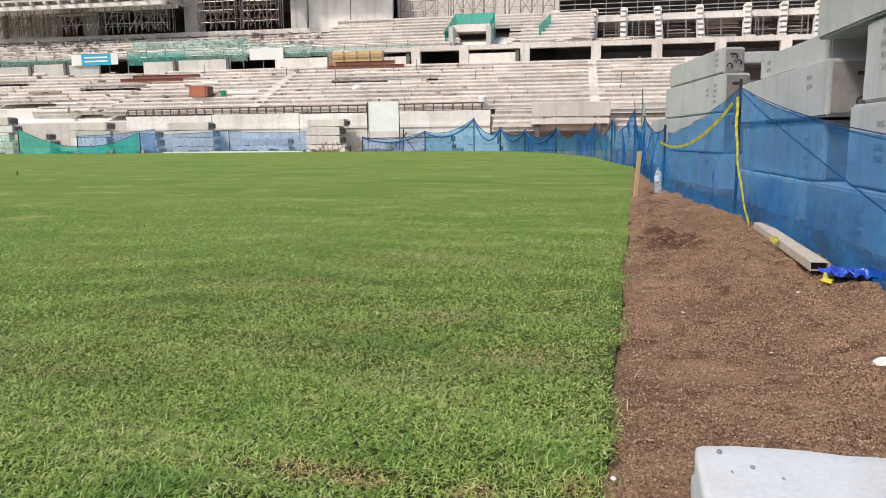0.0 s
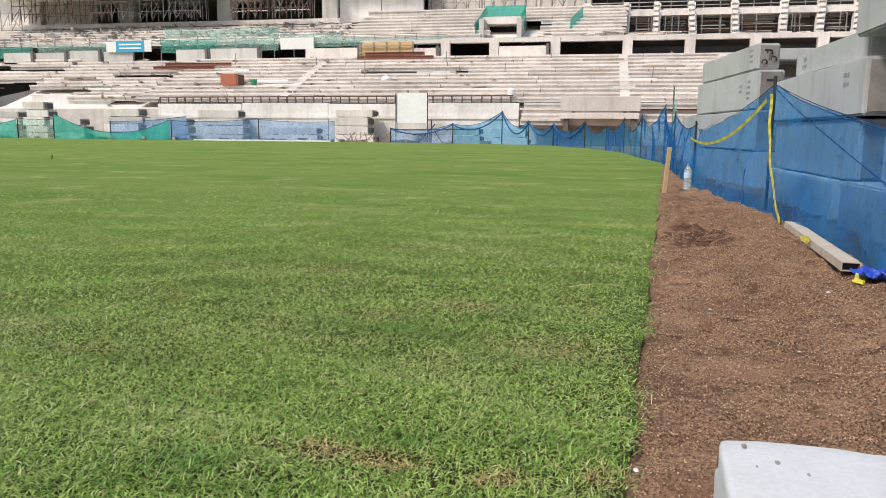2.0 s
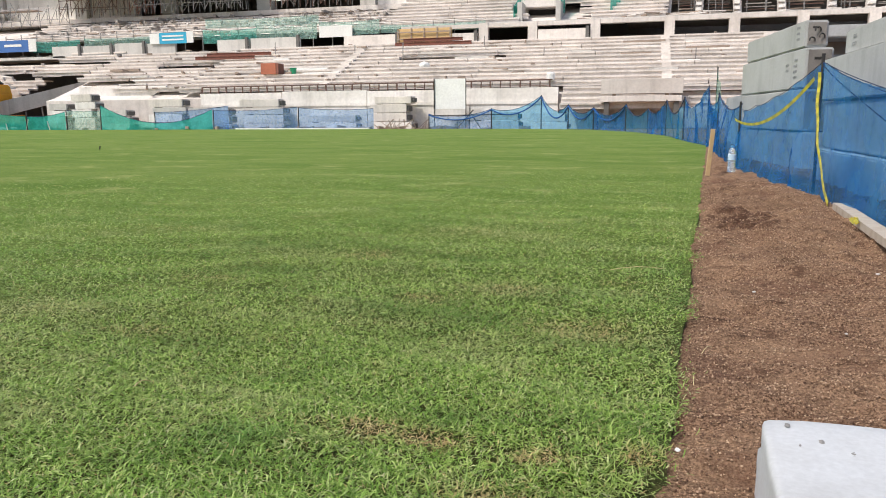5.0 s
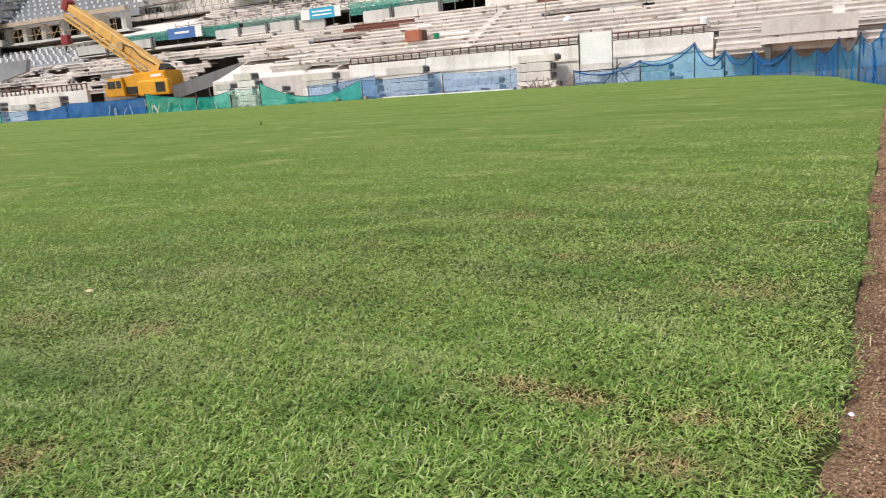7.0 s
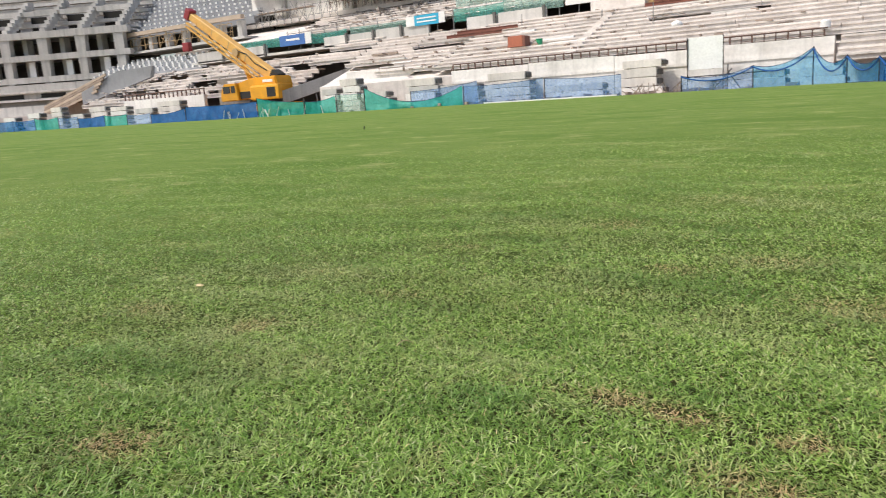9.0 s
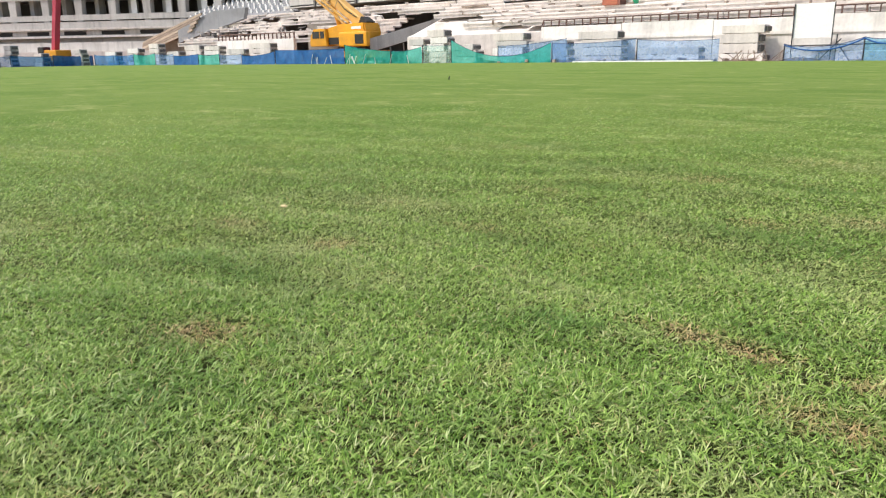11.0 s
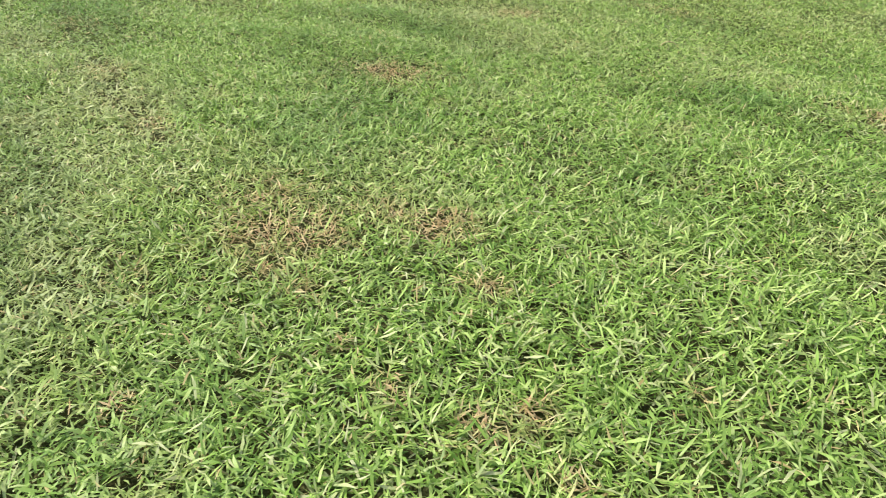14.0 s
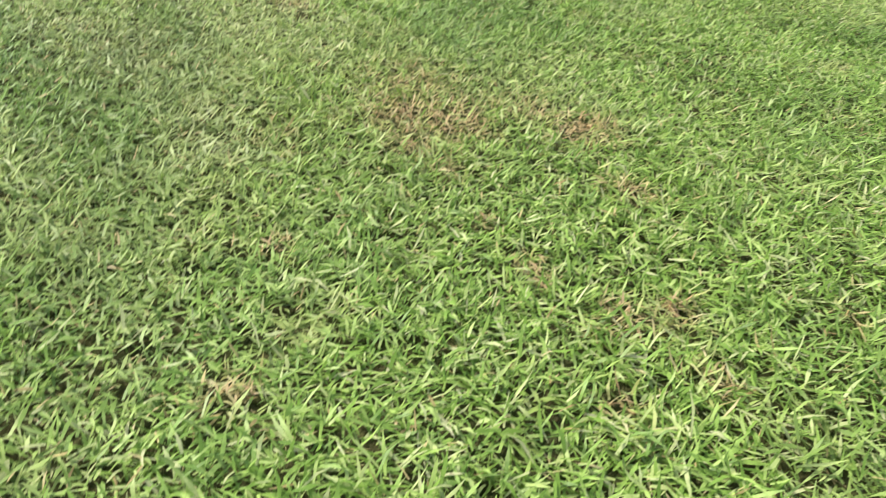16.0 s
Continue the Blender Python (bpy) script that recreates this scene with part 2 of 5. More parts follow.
def make_turf():
    """The turf below and beyond the leaves: near, thatch darkened for shade between leaves; far, mown sward with faint
    scuffs and streaks.
    """
    m, t, p = tree("mown turf")
    v = placed(t)
    wide = placed(t, (0.5, 1.0, 1.0))
    fine = noisy(t, v, 38, 5, 0.75)
    tuft = noisy(t, v, 9, 4, 0.7)
    col = mixed(t, (0.085, 0.145, 0.022), (0.235, 0.32, 0.075), ranged(t, fine, 0.34, 0.66))
    col = mixed(t, col, (0.10, 0.175, 0.028), ranged(t, tuft, 0.5, 0.68, 0, 0.6))
    col = mixed(t, col, (0.255, 0.30, 0.08), ranged(t, noisy(t, wide, 1.6, 5), 0.5, 0.74, 0, 0.5))
    # streaks: scuffs, with the shading of uneven ground mixed into the colour
    col = mixed(t, col, (0.105, 0.185, 0.027), ranged(t, noisy(t, wide, 0.55, 5), 0.47, 0.64, 0, 0.75))
    col = mixed(t, col, (0.36, 0.37, 0.14), ranged(t, noisy(t, placed(t, (0.8, 1.2, 1)), 1.1, 7, 0.75), 0.55, 0.66, 0, 0.7))
    # near thatch is darkened by distance: shade between leaves put into the colour
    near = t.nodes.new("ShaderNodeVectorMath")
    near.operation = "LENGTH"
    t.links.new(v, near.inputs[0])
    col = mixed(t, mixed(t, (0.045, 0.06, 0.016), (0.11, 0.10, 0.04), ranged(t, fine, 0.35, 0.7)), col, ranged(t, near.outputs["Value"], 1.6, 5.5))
    t.links.new(col, p.inputs["Base Color"])
    p.inputs["Roughness"].default_value = 0.9
    p.inputs["Specular IOR Level"].default_value = 0.15
    b = node(t, "ShaderNodeBump", Strength=0.8, Distance=0.03)
    t.links.new(fine, b.inputs["Height"])
    t.links.new(b.outputs["Normal"], p.inputs["Normal"])
    return m


def make_dirt():
    """Reddish brown coarse sand with dry drifts and dark patches, part damp soil, part ridge shade as colour."""
    m, t, p = tree("reddish sand")
    v = placed(t)
    grain = noisy(t, v, 135, 4, 0.8)
    clump = noisy(t, v, 42, 4, 0.65)
    col = mixed(t, (0.075, 0.037, 0.022), (0.46, 0.295, 0.19), ranged(t, grain, 0.38, 0.62))
    col = mixed(t, col, (0.17, 0.093, 0.062), ranged(t, clump, 0.52, 0.72, 0, 0.55))
    col = mixed(t, col, (0.45, 0.29, 0.18), ranged(t, noisy(t, placed(t, (0.6, 1.4, 1)), 3.2, 5), 0.48, 0.7, 0, 0.5))
    # dark patches: damp soil, and shaded ridge lees painted in as colour
    col = mixed(t, col, (0.165, 0.088, 0.06), ranged(t, noisy(t, placed(t, (0.8, 1.6, 1)), 2.1, 5), 0.5, 0.66, 0, 0.65))
    col = mixed(t, col, (0.09, 0.046, 0.03), ranged(t, noisy(t, placed(t, (0.7, 1.5, 1)), 6.5, 6, 0.7), 0.56, 0.64, 0, 0.75))
    # damp soil thrown up from a hole
    off = t.nodes.new("ShaderNodeVectorMath")
    off.operation = "SUBTRACT"
    t.links.new(v, off.inputs[0])
    off.inputs[1].default_value = (0.76, 5.35, 0)
    sq = t.nodes.new("ShaderNodeVectorMath")
    sq.operation = "MULTIPLY"
    t.links.new(off.outputs[0], sq.inputs[0])
    sq.inputs[1].default_value = (4.2, 1.9, 0)
    ln = t.nodes.new("ShaderNodeVectorMath")
    ln.operation = "LENGTH"
    t.links.new(sq.outputs[0], ln.inputs[0])
    wet = node(t, "ShaderNodeMath")
    wet.operation = "ADD"
    t.links.new(ln.outputs["Value"], wet.inputs[0])
    t.links.new(ranged(t, noisy(t, v, 9, 5, 0.7), 0.3, 0.7, -0.6, 0.6), wet.inputs[1])
    col = mixed(t, col, (0.085, 0.042, 0.027), ranged(t, wet.outputs[0], 1.0, 0.55, 0, 0.85))
    t.links.new(col, p.inputs["Base Color"])
    p.inputs["Roughness"].default_value = 0.95
    p.inputs["Specular IOR Level"].default_value = 0.1
    b = node(t, "ShaderNodeBump", Strength=1.0, Distance=0.025)
    t.links.new(clump, b.inputs["Height"])
    b2 = node(t, "ShaderNodeBump", Strength=1.0, Distance=0.006)
    t.links.new(grain, b2.inputs["Height"])
    t.links.new(b.outputs["Normal"], b2.inputs["Normal"])
    t.links.new(b2.outputs["Normal"], p.inputs["Normal"])
    return m


def make_crumbs():
    m, t, p = tree("sand crumbs")
    g = t.nodes.new("ShaderNodeNewGeometry")
    ramp = t.nodes.new("ShaderNodeValToRGB")
    t.links.new(g.outputs["Random Per Island"], ramp.inputs["Fac"])
    e = ramp.color_ramp.elements
    e[0].color, e[1].color = (0.10, 0.05, 0.032, 1), (0.56, 0.40, 0.27, 1)
    k = e.new(0.6)
    k.color = (0.34, 0.21, 0.13, 1)
    t.links.new(ramp.outputs["Color"], p.inputs["Base Color"])
    p.inputs["Roughness"].default_value = 0.95
    return m


M_BLADES, M_TURF, M_DIRT, M_CRUMBS = make_blades(), make_turf(), make_dirt(), make_crumbs()


# ---- building helpers ----
CUBE = [(0, 0, 0), (1, 0, 0), (1, 1, 0), (0, 1, 0), (0, 0, 1), (1, 0, 1), (1, 1, 1), (0, 1, 1)]
FACES = [(0, 3, 2, 1), (4, 5, 6, 7), (0, 1, 5, 4), (1, 2, 6, 5), (2, 3, 7, 6), (3, 0, 4, 7)]


def link(name, mesh, material, parent=None, label=""):
    if not mesh.materials:
        mesh.materials.append(material)
    ob = new(name, mesh)
    ob.parent = parent
    return tagged(ob, label)


def part(name, bm, material, parent=None, label=""):
    mesh = bpy.data.meshes.new(name)
    bm.normal_update()
    bm.to_mesh(mesh)
    bm.free()
    return link(name, mesh, material, parent, label)


def thing(name, at=(0, 0, 0), turn=0, label="", category="", group="", kind=""):
    ob = new(name)
    ob.matrix_basis = pose(*at, 0, 0, turn)
    return tagged(ob, label, category, group, kind)


def box(bm, x0, y0, z0, x1, y1, z1, m=None):
    vs = [bm.verts.new((x0 + (x1 - x0) * a, y0 + (y1 - y0) * b, z0 + (z1 - z0) * c)) for a, b, c in CUBE]
    if m is not None:
        for v in vs:
            v.co = m @ v.co
    for f in FACES:
        bm.faces.new([vs[i] for i in f])
    return vs


def box_part(name, dims, material, parent=None, label="", bevel=0.0, m=None):
    bm = bmesh.new()
    box(bm, *dims, m=m)
    if bevel:
        bmesh.ops.bevel(bm, geom=bm.edges[:], offset=bevel, segments=2, affect="EDGES", profile=0.6)
    return part(name, bm, material, parent, label)


def rod(bm, a, b, r=0.03, n=6):
    a, b = Vector(a), Vector(b)
    d = b - a
    side = d.orthogonal().normalized()
    up = d.cross(side).normalized()
    rings = []
    for q in (a, b):
        rings.append([bm.verts.new(q + r * (math.cos(2 * math.pi * i / n) * side + math.sin(2 * math.pi * i / n) * up)) for i in range(n)])
    for i in range(n):
        bm.faces.new((rings[0][i], rings[0][(i + 1) % n], rings[1][(i + 1) % n], rings[1][i]))
    bm.faces.new(rings[0][::-1])
    bm.faces.new(rings[1])


def rod_part(name, a, b, r, material, parent=None, label="", n=6):
    bm = bmesh.new()
    rod(bm, a, b, r, n)
    return part(name, bm, material, parent, label)


def chain(bm, pts, r, n=6):
    for a, b in zip(pts, pts[1:]):
        rod(bm, a, b, r, n)


def tube(bm, pts, r, n=6):
    """One unbroken tube along a line of points."""
    pts = [Vector(p) for p in pts]
    rings = []
    for i, p in enumerate(pts):
        d = (pts[min(i + 1, len(pts) - 1)] - pts[max(i - 1, 0)]).normalized()
        side = d.cross(Vector((0.1, 0.9, 0.05))).normalized()
        up = d.cross(side).normalized()
        rings.append([bm.verts.new(p + r * (math.cos(2 * math.pi * k / n) * side + math.sin(2 * math.pi * k / n) * up)) for k in range(n)])
    for a, b in zip(rings, rings[1:]):
        for k in range(n):
            bm.faces.new((a[k], a[(k + 1) % n], b[(k + 1) % n], b[k]))
    bm.faces.new(rings[0][::-1])
    bm.faces.new(rings[-1])


def lathe(bm, profile, n=20):
    rings = [[bm.verts.new((r * math.cos(2 * math.pi * i / n), r * math.sin(2 * math.pi * i / n), z)) for i in range(n)] for r, z in profile]
    for a, b in zip(rings, rings[1:]):
        for i in range(n):
            bm.faces.new((a[i], a[(i + 1) % n], b[(i + 1) % n], b[i]))
    bm.faces.new(rings[0][::-1])
    bm.faces.new(rings[-1])


def lerp(a, b, t):
    return a + (b - a) * t


# ---- ground, pitch and sand ----
def edge_x(y):
    return 0.0 + 0.085 * y


def wobble(y):
    return 0.018 * noise.noise((y * 2.3, 3.1, 0)) + 0.012 * noise.noise((y * 9.0, 7.7, 0))


ground = box_part("ground", (-1500, -1500, -0.5, 1500, 1500, -0.09), M_DIRT)
tagged(ground, "bare reddish earth round the pitch", "ground", kind="structure")

bm = bmesh.new()
right = [(edge_x(y) + wobble(y), y) for y in [-6 + 0.1 * i for i in range(240)]]
right += [(1.55, 18.3), (1.25, 22), (0.95, 28), (-0.5, 36), (-2.4, 41.5), (-6, 45), (-11, 46.7), (-30, 47), (-98, 47), (-98, -6)]
top = [bm.verts.new((x, y, -0.02)) for x, y in right]
low = [bm.verts.new((x, y, -0.1)) for x, y in right]
bm.faces.new(top)
for i in range(len(top)):
    j = (i + 1) % len(top)
    bm.faces.new((top[j], top[i], low[i], low[j]))
bmesh.ops.triangulate(bm, faces=[f for f in bm.faces if len(f.verts) > 4])
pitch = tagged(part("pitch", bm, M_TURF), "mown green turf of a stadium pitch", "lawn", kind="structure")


def sand_height(x, y):
    h = 0.042 * noise.fractal((x * 1.3, y * 1.7, 1.0), 1.0, 2.0, 3)
    h += (0.05 + 0.03 * min(1, max(0, (y - 2.5) / 2))) * noise.fractal((x * 4 + 5, y * 7, 2.0), 1.0, 2.0, 3) + 0.006 * noise.noise((x * 26, y * 26, 4))
    h += 0.03 * math.exp(-((x - 1.5) / 0.25) ** 2) - 0.018
    d = math.hypot((x - 0.76) / 0.2, (y - 5.35) / 0.45)
    rim = min(1, max(0, (x - edge_x(y)) / 0.16))
    h = h * (0.35 + 0.65 * rim) * (1 - 0.65 * min(1, max(0, (x - 1.1) / 0.3))) - 0.012 * (1 - rim)
    return h + math.exp(-d * d) * (0.012 + 0.03 * noise.fractal((x * 11, y * 9, 9), 0.8, 2.0, 3))


def sand_strip():
    ys = [-1.0]
    while ys[-1] < 24:
        ys.append(ys[-1] + (0.03 if ys[-1] < 6 else 0.07 if ys[-1] < 12 else 0.25))
    us = [0.03 * i for i in range(54)] + [1.7, 1.9, 2.3, 3.0, 4.5, 7.0]
    verts, faces = [], []
    for y in ys:
        for u in us:
            x = edge_x(y) - 0.06 + u
            z = sand_height(x, y) if u < 1.9 else -0.03
            verts.append((x, y, z - (0.03 if u < 0.05 else 0.006)))
    n = len(us)
    for j in range(len(ys) - 1):
        for i in range(n - 1):
            faces.append((j * n + i, j * n + i + 1, (j + 1) * n + i + 1, (j + 1) * n + i))
    mesh = bpy.data.meshes.new("sand_strip")
    mesh.from_pydata(verts, [], faces)
    mesh.polygons.foreach_set("use_smooth", [True] * len(faces))
    return tagged(link("sand_strip", mesh, M_DIRT), "raked reddish brown sand beside the turf", "sand", kind="structure")


sand_strip()


# ---- far stand ----
def step_row(parent, x0, x1, y, z, tread, riser, material, name="step"):
    """One precast terrace unit: a tread with its upstand, as an L in section."""
    bm = bmesh.new()
    box(bm, x0, y + 0.1, z - riser - 0.02, x1, y + 0.24, z - 0.12)
    box(bm, x0, y, z - 0.12, x1, y + tread + 0.1, z)
    return part(name, bm, material, parent)


rng = random.Random(5)


def terrace(name, x0, x1, y0, z0, rows, tread, riser, seg, label, gaps=()):
    t = thing(name, (0, 0, 0), 0, label, "terrace", "terraces of the stand")
    for r in range(rows):
        x = x0
        k = 0
        while x < x1 - 0.5:
            w = min(seg * rng.uniform(0.85, 1.15), x1 - x)
            mid = x + w / 2
            if not any(a < mid < b and lo <= r < hi for a, b, lo, hi in gaps) and rng.random() > 0.03:
                step_row(t, x, x + w - 0.05, y0 + r * tread + rng.uniform(-0.04, 0.04), z0 + r * riser + rng.uniform(-0.012, 0.012), tread, riser, M_CREAM)
            x += w
            k += 1
    return t


terrace("lower_terrace", -34, 26, 50.6, 3.05, 12, 0.86, 0.335, 7.5, "cream precast terrace steps, dusty and unfinished")
terrace("front_terrace", -4.9, 26, 47.9, 1.55, 4, 0.68, 0.36, 7.5, "cream precast terrace steps down to the pitch")
terrace("corner_terrace", -46, -34.2, 51.4, 3.2, 11, 0.86, 0.34, 6, "cream precast terrace steps with a slanting slab", gaps=((-46, -40, 0, 3),))
terrace("corner_terrace", -52.2, -46.1, 55.7, 4.9, 7, 0.86, 0.34, 6, "cream precast terrace steps above the ramp")
terrace("upper_terrace", -22, 2, 63.8, 8.9, 9, 0.82, 0.39, 6, "pale upper terrace steps with loose units", gaps=((-10.2, -6.4, 0, 5),))
terrace("upper_terrace", -62, -22.5, 64.5, 8.9, 6, 0.9, 0.36, 6.5, "pale upper terrace steps strewn with rubble")
terrace("far_terrace", -88, -52, 53.0, 2.6, 9, 1.0, 0.42, 6, "pale terrace steps beyond the crane with dark gaps", gaps=((-86, -76, 2, 4), (-70, -62, 3, 5), (-82, -74, 6, 8), (-60, -54, 5, 7)))
# backing under the terraces
for nm, pts in (("lower", [(50.4, -0.1), (61.5, -0.1), (61.5, 6.2), (51.2, 2.4), (50.4, 2.2)]), ("upper", [(63.2, 8.0), (73, 10.6), (73, 11.0), (63.9, 8.4)])):
    bm = bmesh.new()
    ends = []
    for x in (-46 if nm == "lower" else -76, 26 if nm == "lower" else -1.4):
        ends.append([bm.verts.new((x, y, z)) for y, z in pts])
    bm.faces.new(ends[0])
    bm.faces.new(ends[1][::-1])
    k = len(pts)
    for i in range(k):
        bm.faces.new((ends[0][i], ends[1][i], ends[1][(i + 1) % k], ends[0][(i + 1) % k]))
    tagged(part("stand_substructure", bm, M_CREAM), "concrete substructure below the terrace", "structure", kind="structure")

# parapet with stub posts
wall = thing("parapet_wall", (0, 0, 0), 0, "pale rendered parapet at the foot of the terrace", "wall", kind="structure")
for i, (a, b) in enumerate(((-31.6, -25), (-24.95, -18.5), (-18.45, -12), (-11.95, -5.2))):
    bm = bmesh.new()
    box(bm, a, 49.75, -0.1, b, 50.2, 2.55 + 0.06 * (i % 2))
    box(bm, a - 0.03, 49.68, 1.55, b, 49.75, 1.75)
    part("panel", bm, M_WALL, wall)
rail = thing("parapet_rail", (0, 0, 0), 0, "rusty dark steel rail on short posts", "rail")
rod_part("top_rail", (-31.5, 49.95, 3.02), (-5.6, 49.95, 3.1), 0.045, M_RAIL, rail, n=6)
x = -31.5
while x < -5.7:
    rod_part("post", (x, 49.95, 2.5), (x + rng.uniform(-0.03, 0.03), 49.95, 3.04), 0.05 if rng.random() < 0.6 else 0.07, M_RAIL, rail, n=4)
    if rng.random() < 0.5:
        rod_part("lower_rail", (x, 49.95, 2.72), (x + 0.66, 49.95, 2.73), 0.025, M_RAIL, rail, n=4)
    x += 0.66
rod_part("end_bend", (-31.5, 49.95, 3.02), (-31.75, 49.95, 2.5), 0.045, M_RAIL, rail, n=6)

# concourse band: parapet boxes, dark openings, columns
band = thing("concourse_front", (0, 0, 0), 0, "grey concourse edge with open dark bays", "concourse", kind="structure")
box_part("slab", (-76, 60.9, 6.45, 26, 64.2, 6.7), M_CONC, band)
box_part("lintel", (-19.5, 61.0, 7.85, 26, 61.6, 8.15), M_CREAM, band)
# darkened wall and an added slab overhead make the concourse bays dark
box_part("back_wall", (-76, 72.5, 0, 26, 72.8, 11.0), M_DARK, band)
box_part("roof", (-76, 61.35, 8.16, 26, 64.3, 8.26), M_CONC, band)
for x in (-12.9, -8.9, -4.0, 1.55, 6.2, 10.9, 15.6):
    box_part("pier", (x, 60.95, 6.6, x + 0.75, 61.55, 8.2), M_CREAM, band)
for a, b in ((-75, -70), (-69.9, -63), (-54.4, -51), (-50.9, -47.5), (-47.4, -44), (-43.9, -40.9), (-36.7, -33.5), (-33.4, -28.6), (-24.6, -19.6), (-19.5, -16.3), (-16.2, -12.9), (-8.1, -4.0)):
    h = rng.uniform(7.45, 7.75)
    box_part("parapet_panel", (a, 60.9, 6.55, b - 0.1, 61.15, h), M_CREAM if a > -25 else M_CONC, band)
    if b - a > 3.2:
        box_part("fin", (b - 0.35, 60.7, 6.4, b - 0.1, 60.9, h + 0.15), M_DARK, band)


# frame building behind the stand
frame_b = thing("back_building", (0, 0, 0), 0, "unfinished concrete building with open dark bays", "building", kind="structure")
box_part("floor_slab", (-76, 70.2, 11.0, 26, 86, 11.45), M_CREAM, frame_b)
# roof slabs out of view, added to keep the voids below dark
box_part("roof_slab", (-76, 70.0, 15.6, -16.6, 86, 16.3), M_CONC, frame_b)
box_part("roof_slab", (-16.6, 73.5, 15.6, 26, 86, 16.3), M_CONC, frame_b)
for y in (66.6, 68.8):
    box_part("edge_beam", (-61, y, 13.55, -37.6, y + 0.35, 13.93), M_WALL, frame_b)
box_part("ceiling_deck", (-61, 66.4, 14.26, -37.6, 71.1, 14.45), M_CONC, frame_b)
# wall darkened in colour for the shade deep in the bays
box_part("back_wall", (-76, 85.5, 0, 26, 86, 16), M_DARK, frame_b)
for x in (-70.5, -59.5, -48.5, -37.4, -26.2):
    box_part("column", (x - 0.8, 71.2, 10.9, x + 0.8, 72.6, 15.6), M_CONC, frame_b, bevel=0.06)
    box_part("roof_beam", (x - 0.45, 67.5, 14.95, x + 0.45, 71.2, 15.6), M_CONC, frame_b)
for i in range(16):
    x = -60.5 + i * 1.5
    box_part("joist", (x, 66.2, 13.95, x + 0.28, 71.1, 14.25), M_CONC, frame_b)
box_part("infill_panel", (-25.3, 71.6, 11.5, -21.1, 72.0, 15.6), M_WALL, frame_b)
box_part("infill_panel", (-21.0, 71.6, 11.5, -16.9, 72.0, 15.6), M_WALL, frame_b)
box_part("infill_panel", (-69.6, 71.6, 11.5, -60.4, 72.0, 15.6), M_WALL, frame_b)
box_part("infill_panel", (-76, 71.6, 11.5, -71.4, 72.0, 15.6), M_WALL, frame_b)
box_part("infill_panel", (-58.6, 71.9, 11.5, -52.5, 72.2, 15.6), M_CREAM, frame_b)
box_part("screen_wall", (-16.8, 73.6, 11.4, -1.2, 74.0, 15.8), M_CREAM, frame_b)

# raking frames to the right of the upper terrace
rak = thing("raking_frames", (0, 0, 0), 0, "pale raking concrete frames with dark bays between", "structure", kind="structure")
box_part("lower_beam", (-1.3, 68.4, 8.7, 34, 69.0, 8.95), M_CONC, rak)
box_part("top_beam", (-1.3, 71.3, 11.55, 34, 71.8, 11.75), M_CONC, rak)
box_part("deck", (-1.3, 63.6, 8.3, 34, 70, 8.5), M_CONC, rak)
RAKER_X = (-1.0, 1.9, 4.5, 7.6, 11.0, 14.7, 17.5, 20.3, 24, 28)
for i, x in enumerate(RAKER_X):
    bm = bmesh.new()
    vs = box(bm, x - 0.3, 0, 0, x + 0.3, 0.7, 3.6)
    for v in vs:
        v.co.x += v.co.z * (-0.1, 0.05, 0.05, 0.0, 0.06, 0.16, 0.22, 0.25, 0.25, 0.25)[i]
        v.co.y += 68.3 + 0.75 * v.co.z
        v.co.z += 8.6
    part("raker", bm, M_CREAM, rak)
    bm = bmesh.new()
    for k in range(7):
        box(bm, x - 0.34, 67.9 + 0.39 * k, 8.95 + 0.5 * k, x + 0.1, 68.6 + 0.39 * k, 9.2 + 0.5 * k)
        for v in bm.verts[-8:]:
            v.co.x += (v.co.z - 8.6) * (-0.1, 0.05, 0.05, 0.0, 0.06, 0.16, 0.22, 0.25, 0.25, 0.25)[i]
    part("raker_step", bm, M_WALL, rak)
    if i < len(RAKER_X) - 1:
        x2 = RAKER_X[i + 1]
        drop = rng.uniform(-0.15, 0.2)
        box_part("infill", (x + 0.5, 71.35, 10.72 + drop, x2 - 0.1, 71.55, 11.55), M_PANEL, rak)
        for k in range(6):
            z = 9.25 + 0.27 * k + rng.uniform(-0.08, 0.08)
            box_part("plank", (x + 0.35 + rng.uniform(0, 0.7), 69.9 + 0.2 * k, z, x2 - rng.uniform(0, 0.6), 70.1 + 0.2 * k, z + rng.uniform(0.05, 0.11)), rng.choice((M_DEBRIS, M_DEBRIS, M_PANEL, M_RAIL)), rak)
        for k in range(3):
            xx = x + 0.6 + rng.uniform(0, 2.0)
            rod_part("prop", (xx, 69.8, 8.5), (xx + rng.uniform(-0.1, 0.1), 69.8, 10.9), 0.045, M_STEEL, rak, n=5)
# darkened back and side plus an added roof, to blacken the bays
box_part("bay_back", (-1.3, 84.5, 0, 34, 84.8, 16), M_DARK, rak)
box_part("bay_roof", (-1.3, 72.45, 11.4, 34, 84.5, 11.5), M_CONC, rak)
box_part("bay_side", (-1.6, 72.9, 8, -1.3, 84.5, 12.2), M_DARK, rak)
guard = thing("scaffold_guard", (0, 0, 0), 0, "steel tube guard rails on the raking frames", "rail")
for z in (12.05, 12.4, 12.85, 13.3, 13.9):
    rod_part("rail", (-1.2, 71.9, z), (30, 71.9, z + 0.1), 0.045, M_STEEL, guard, n=5)
for i in range(22):
    rod_part("post", (-1.1 + 1.4 * i, 71.9, 11.5), (-1.1 + 1.4 * i, 71.9, 14.6), 0.045, M_STEEL, guard, n=5)


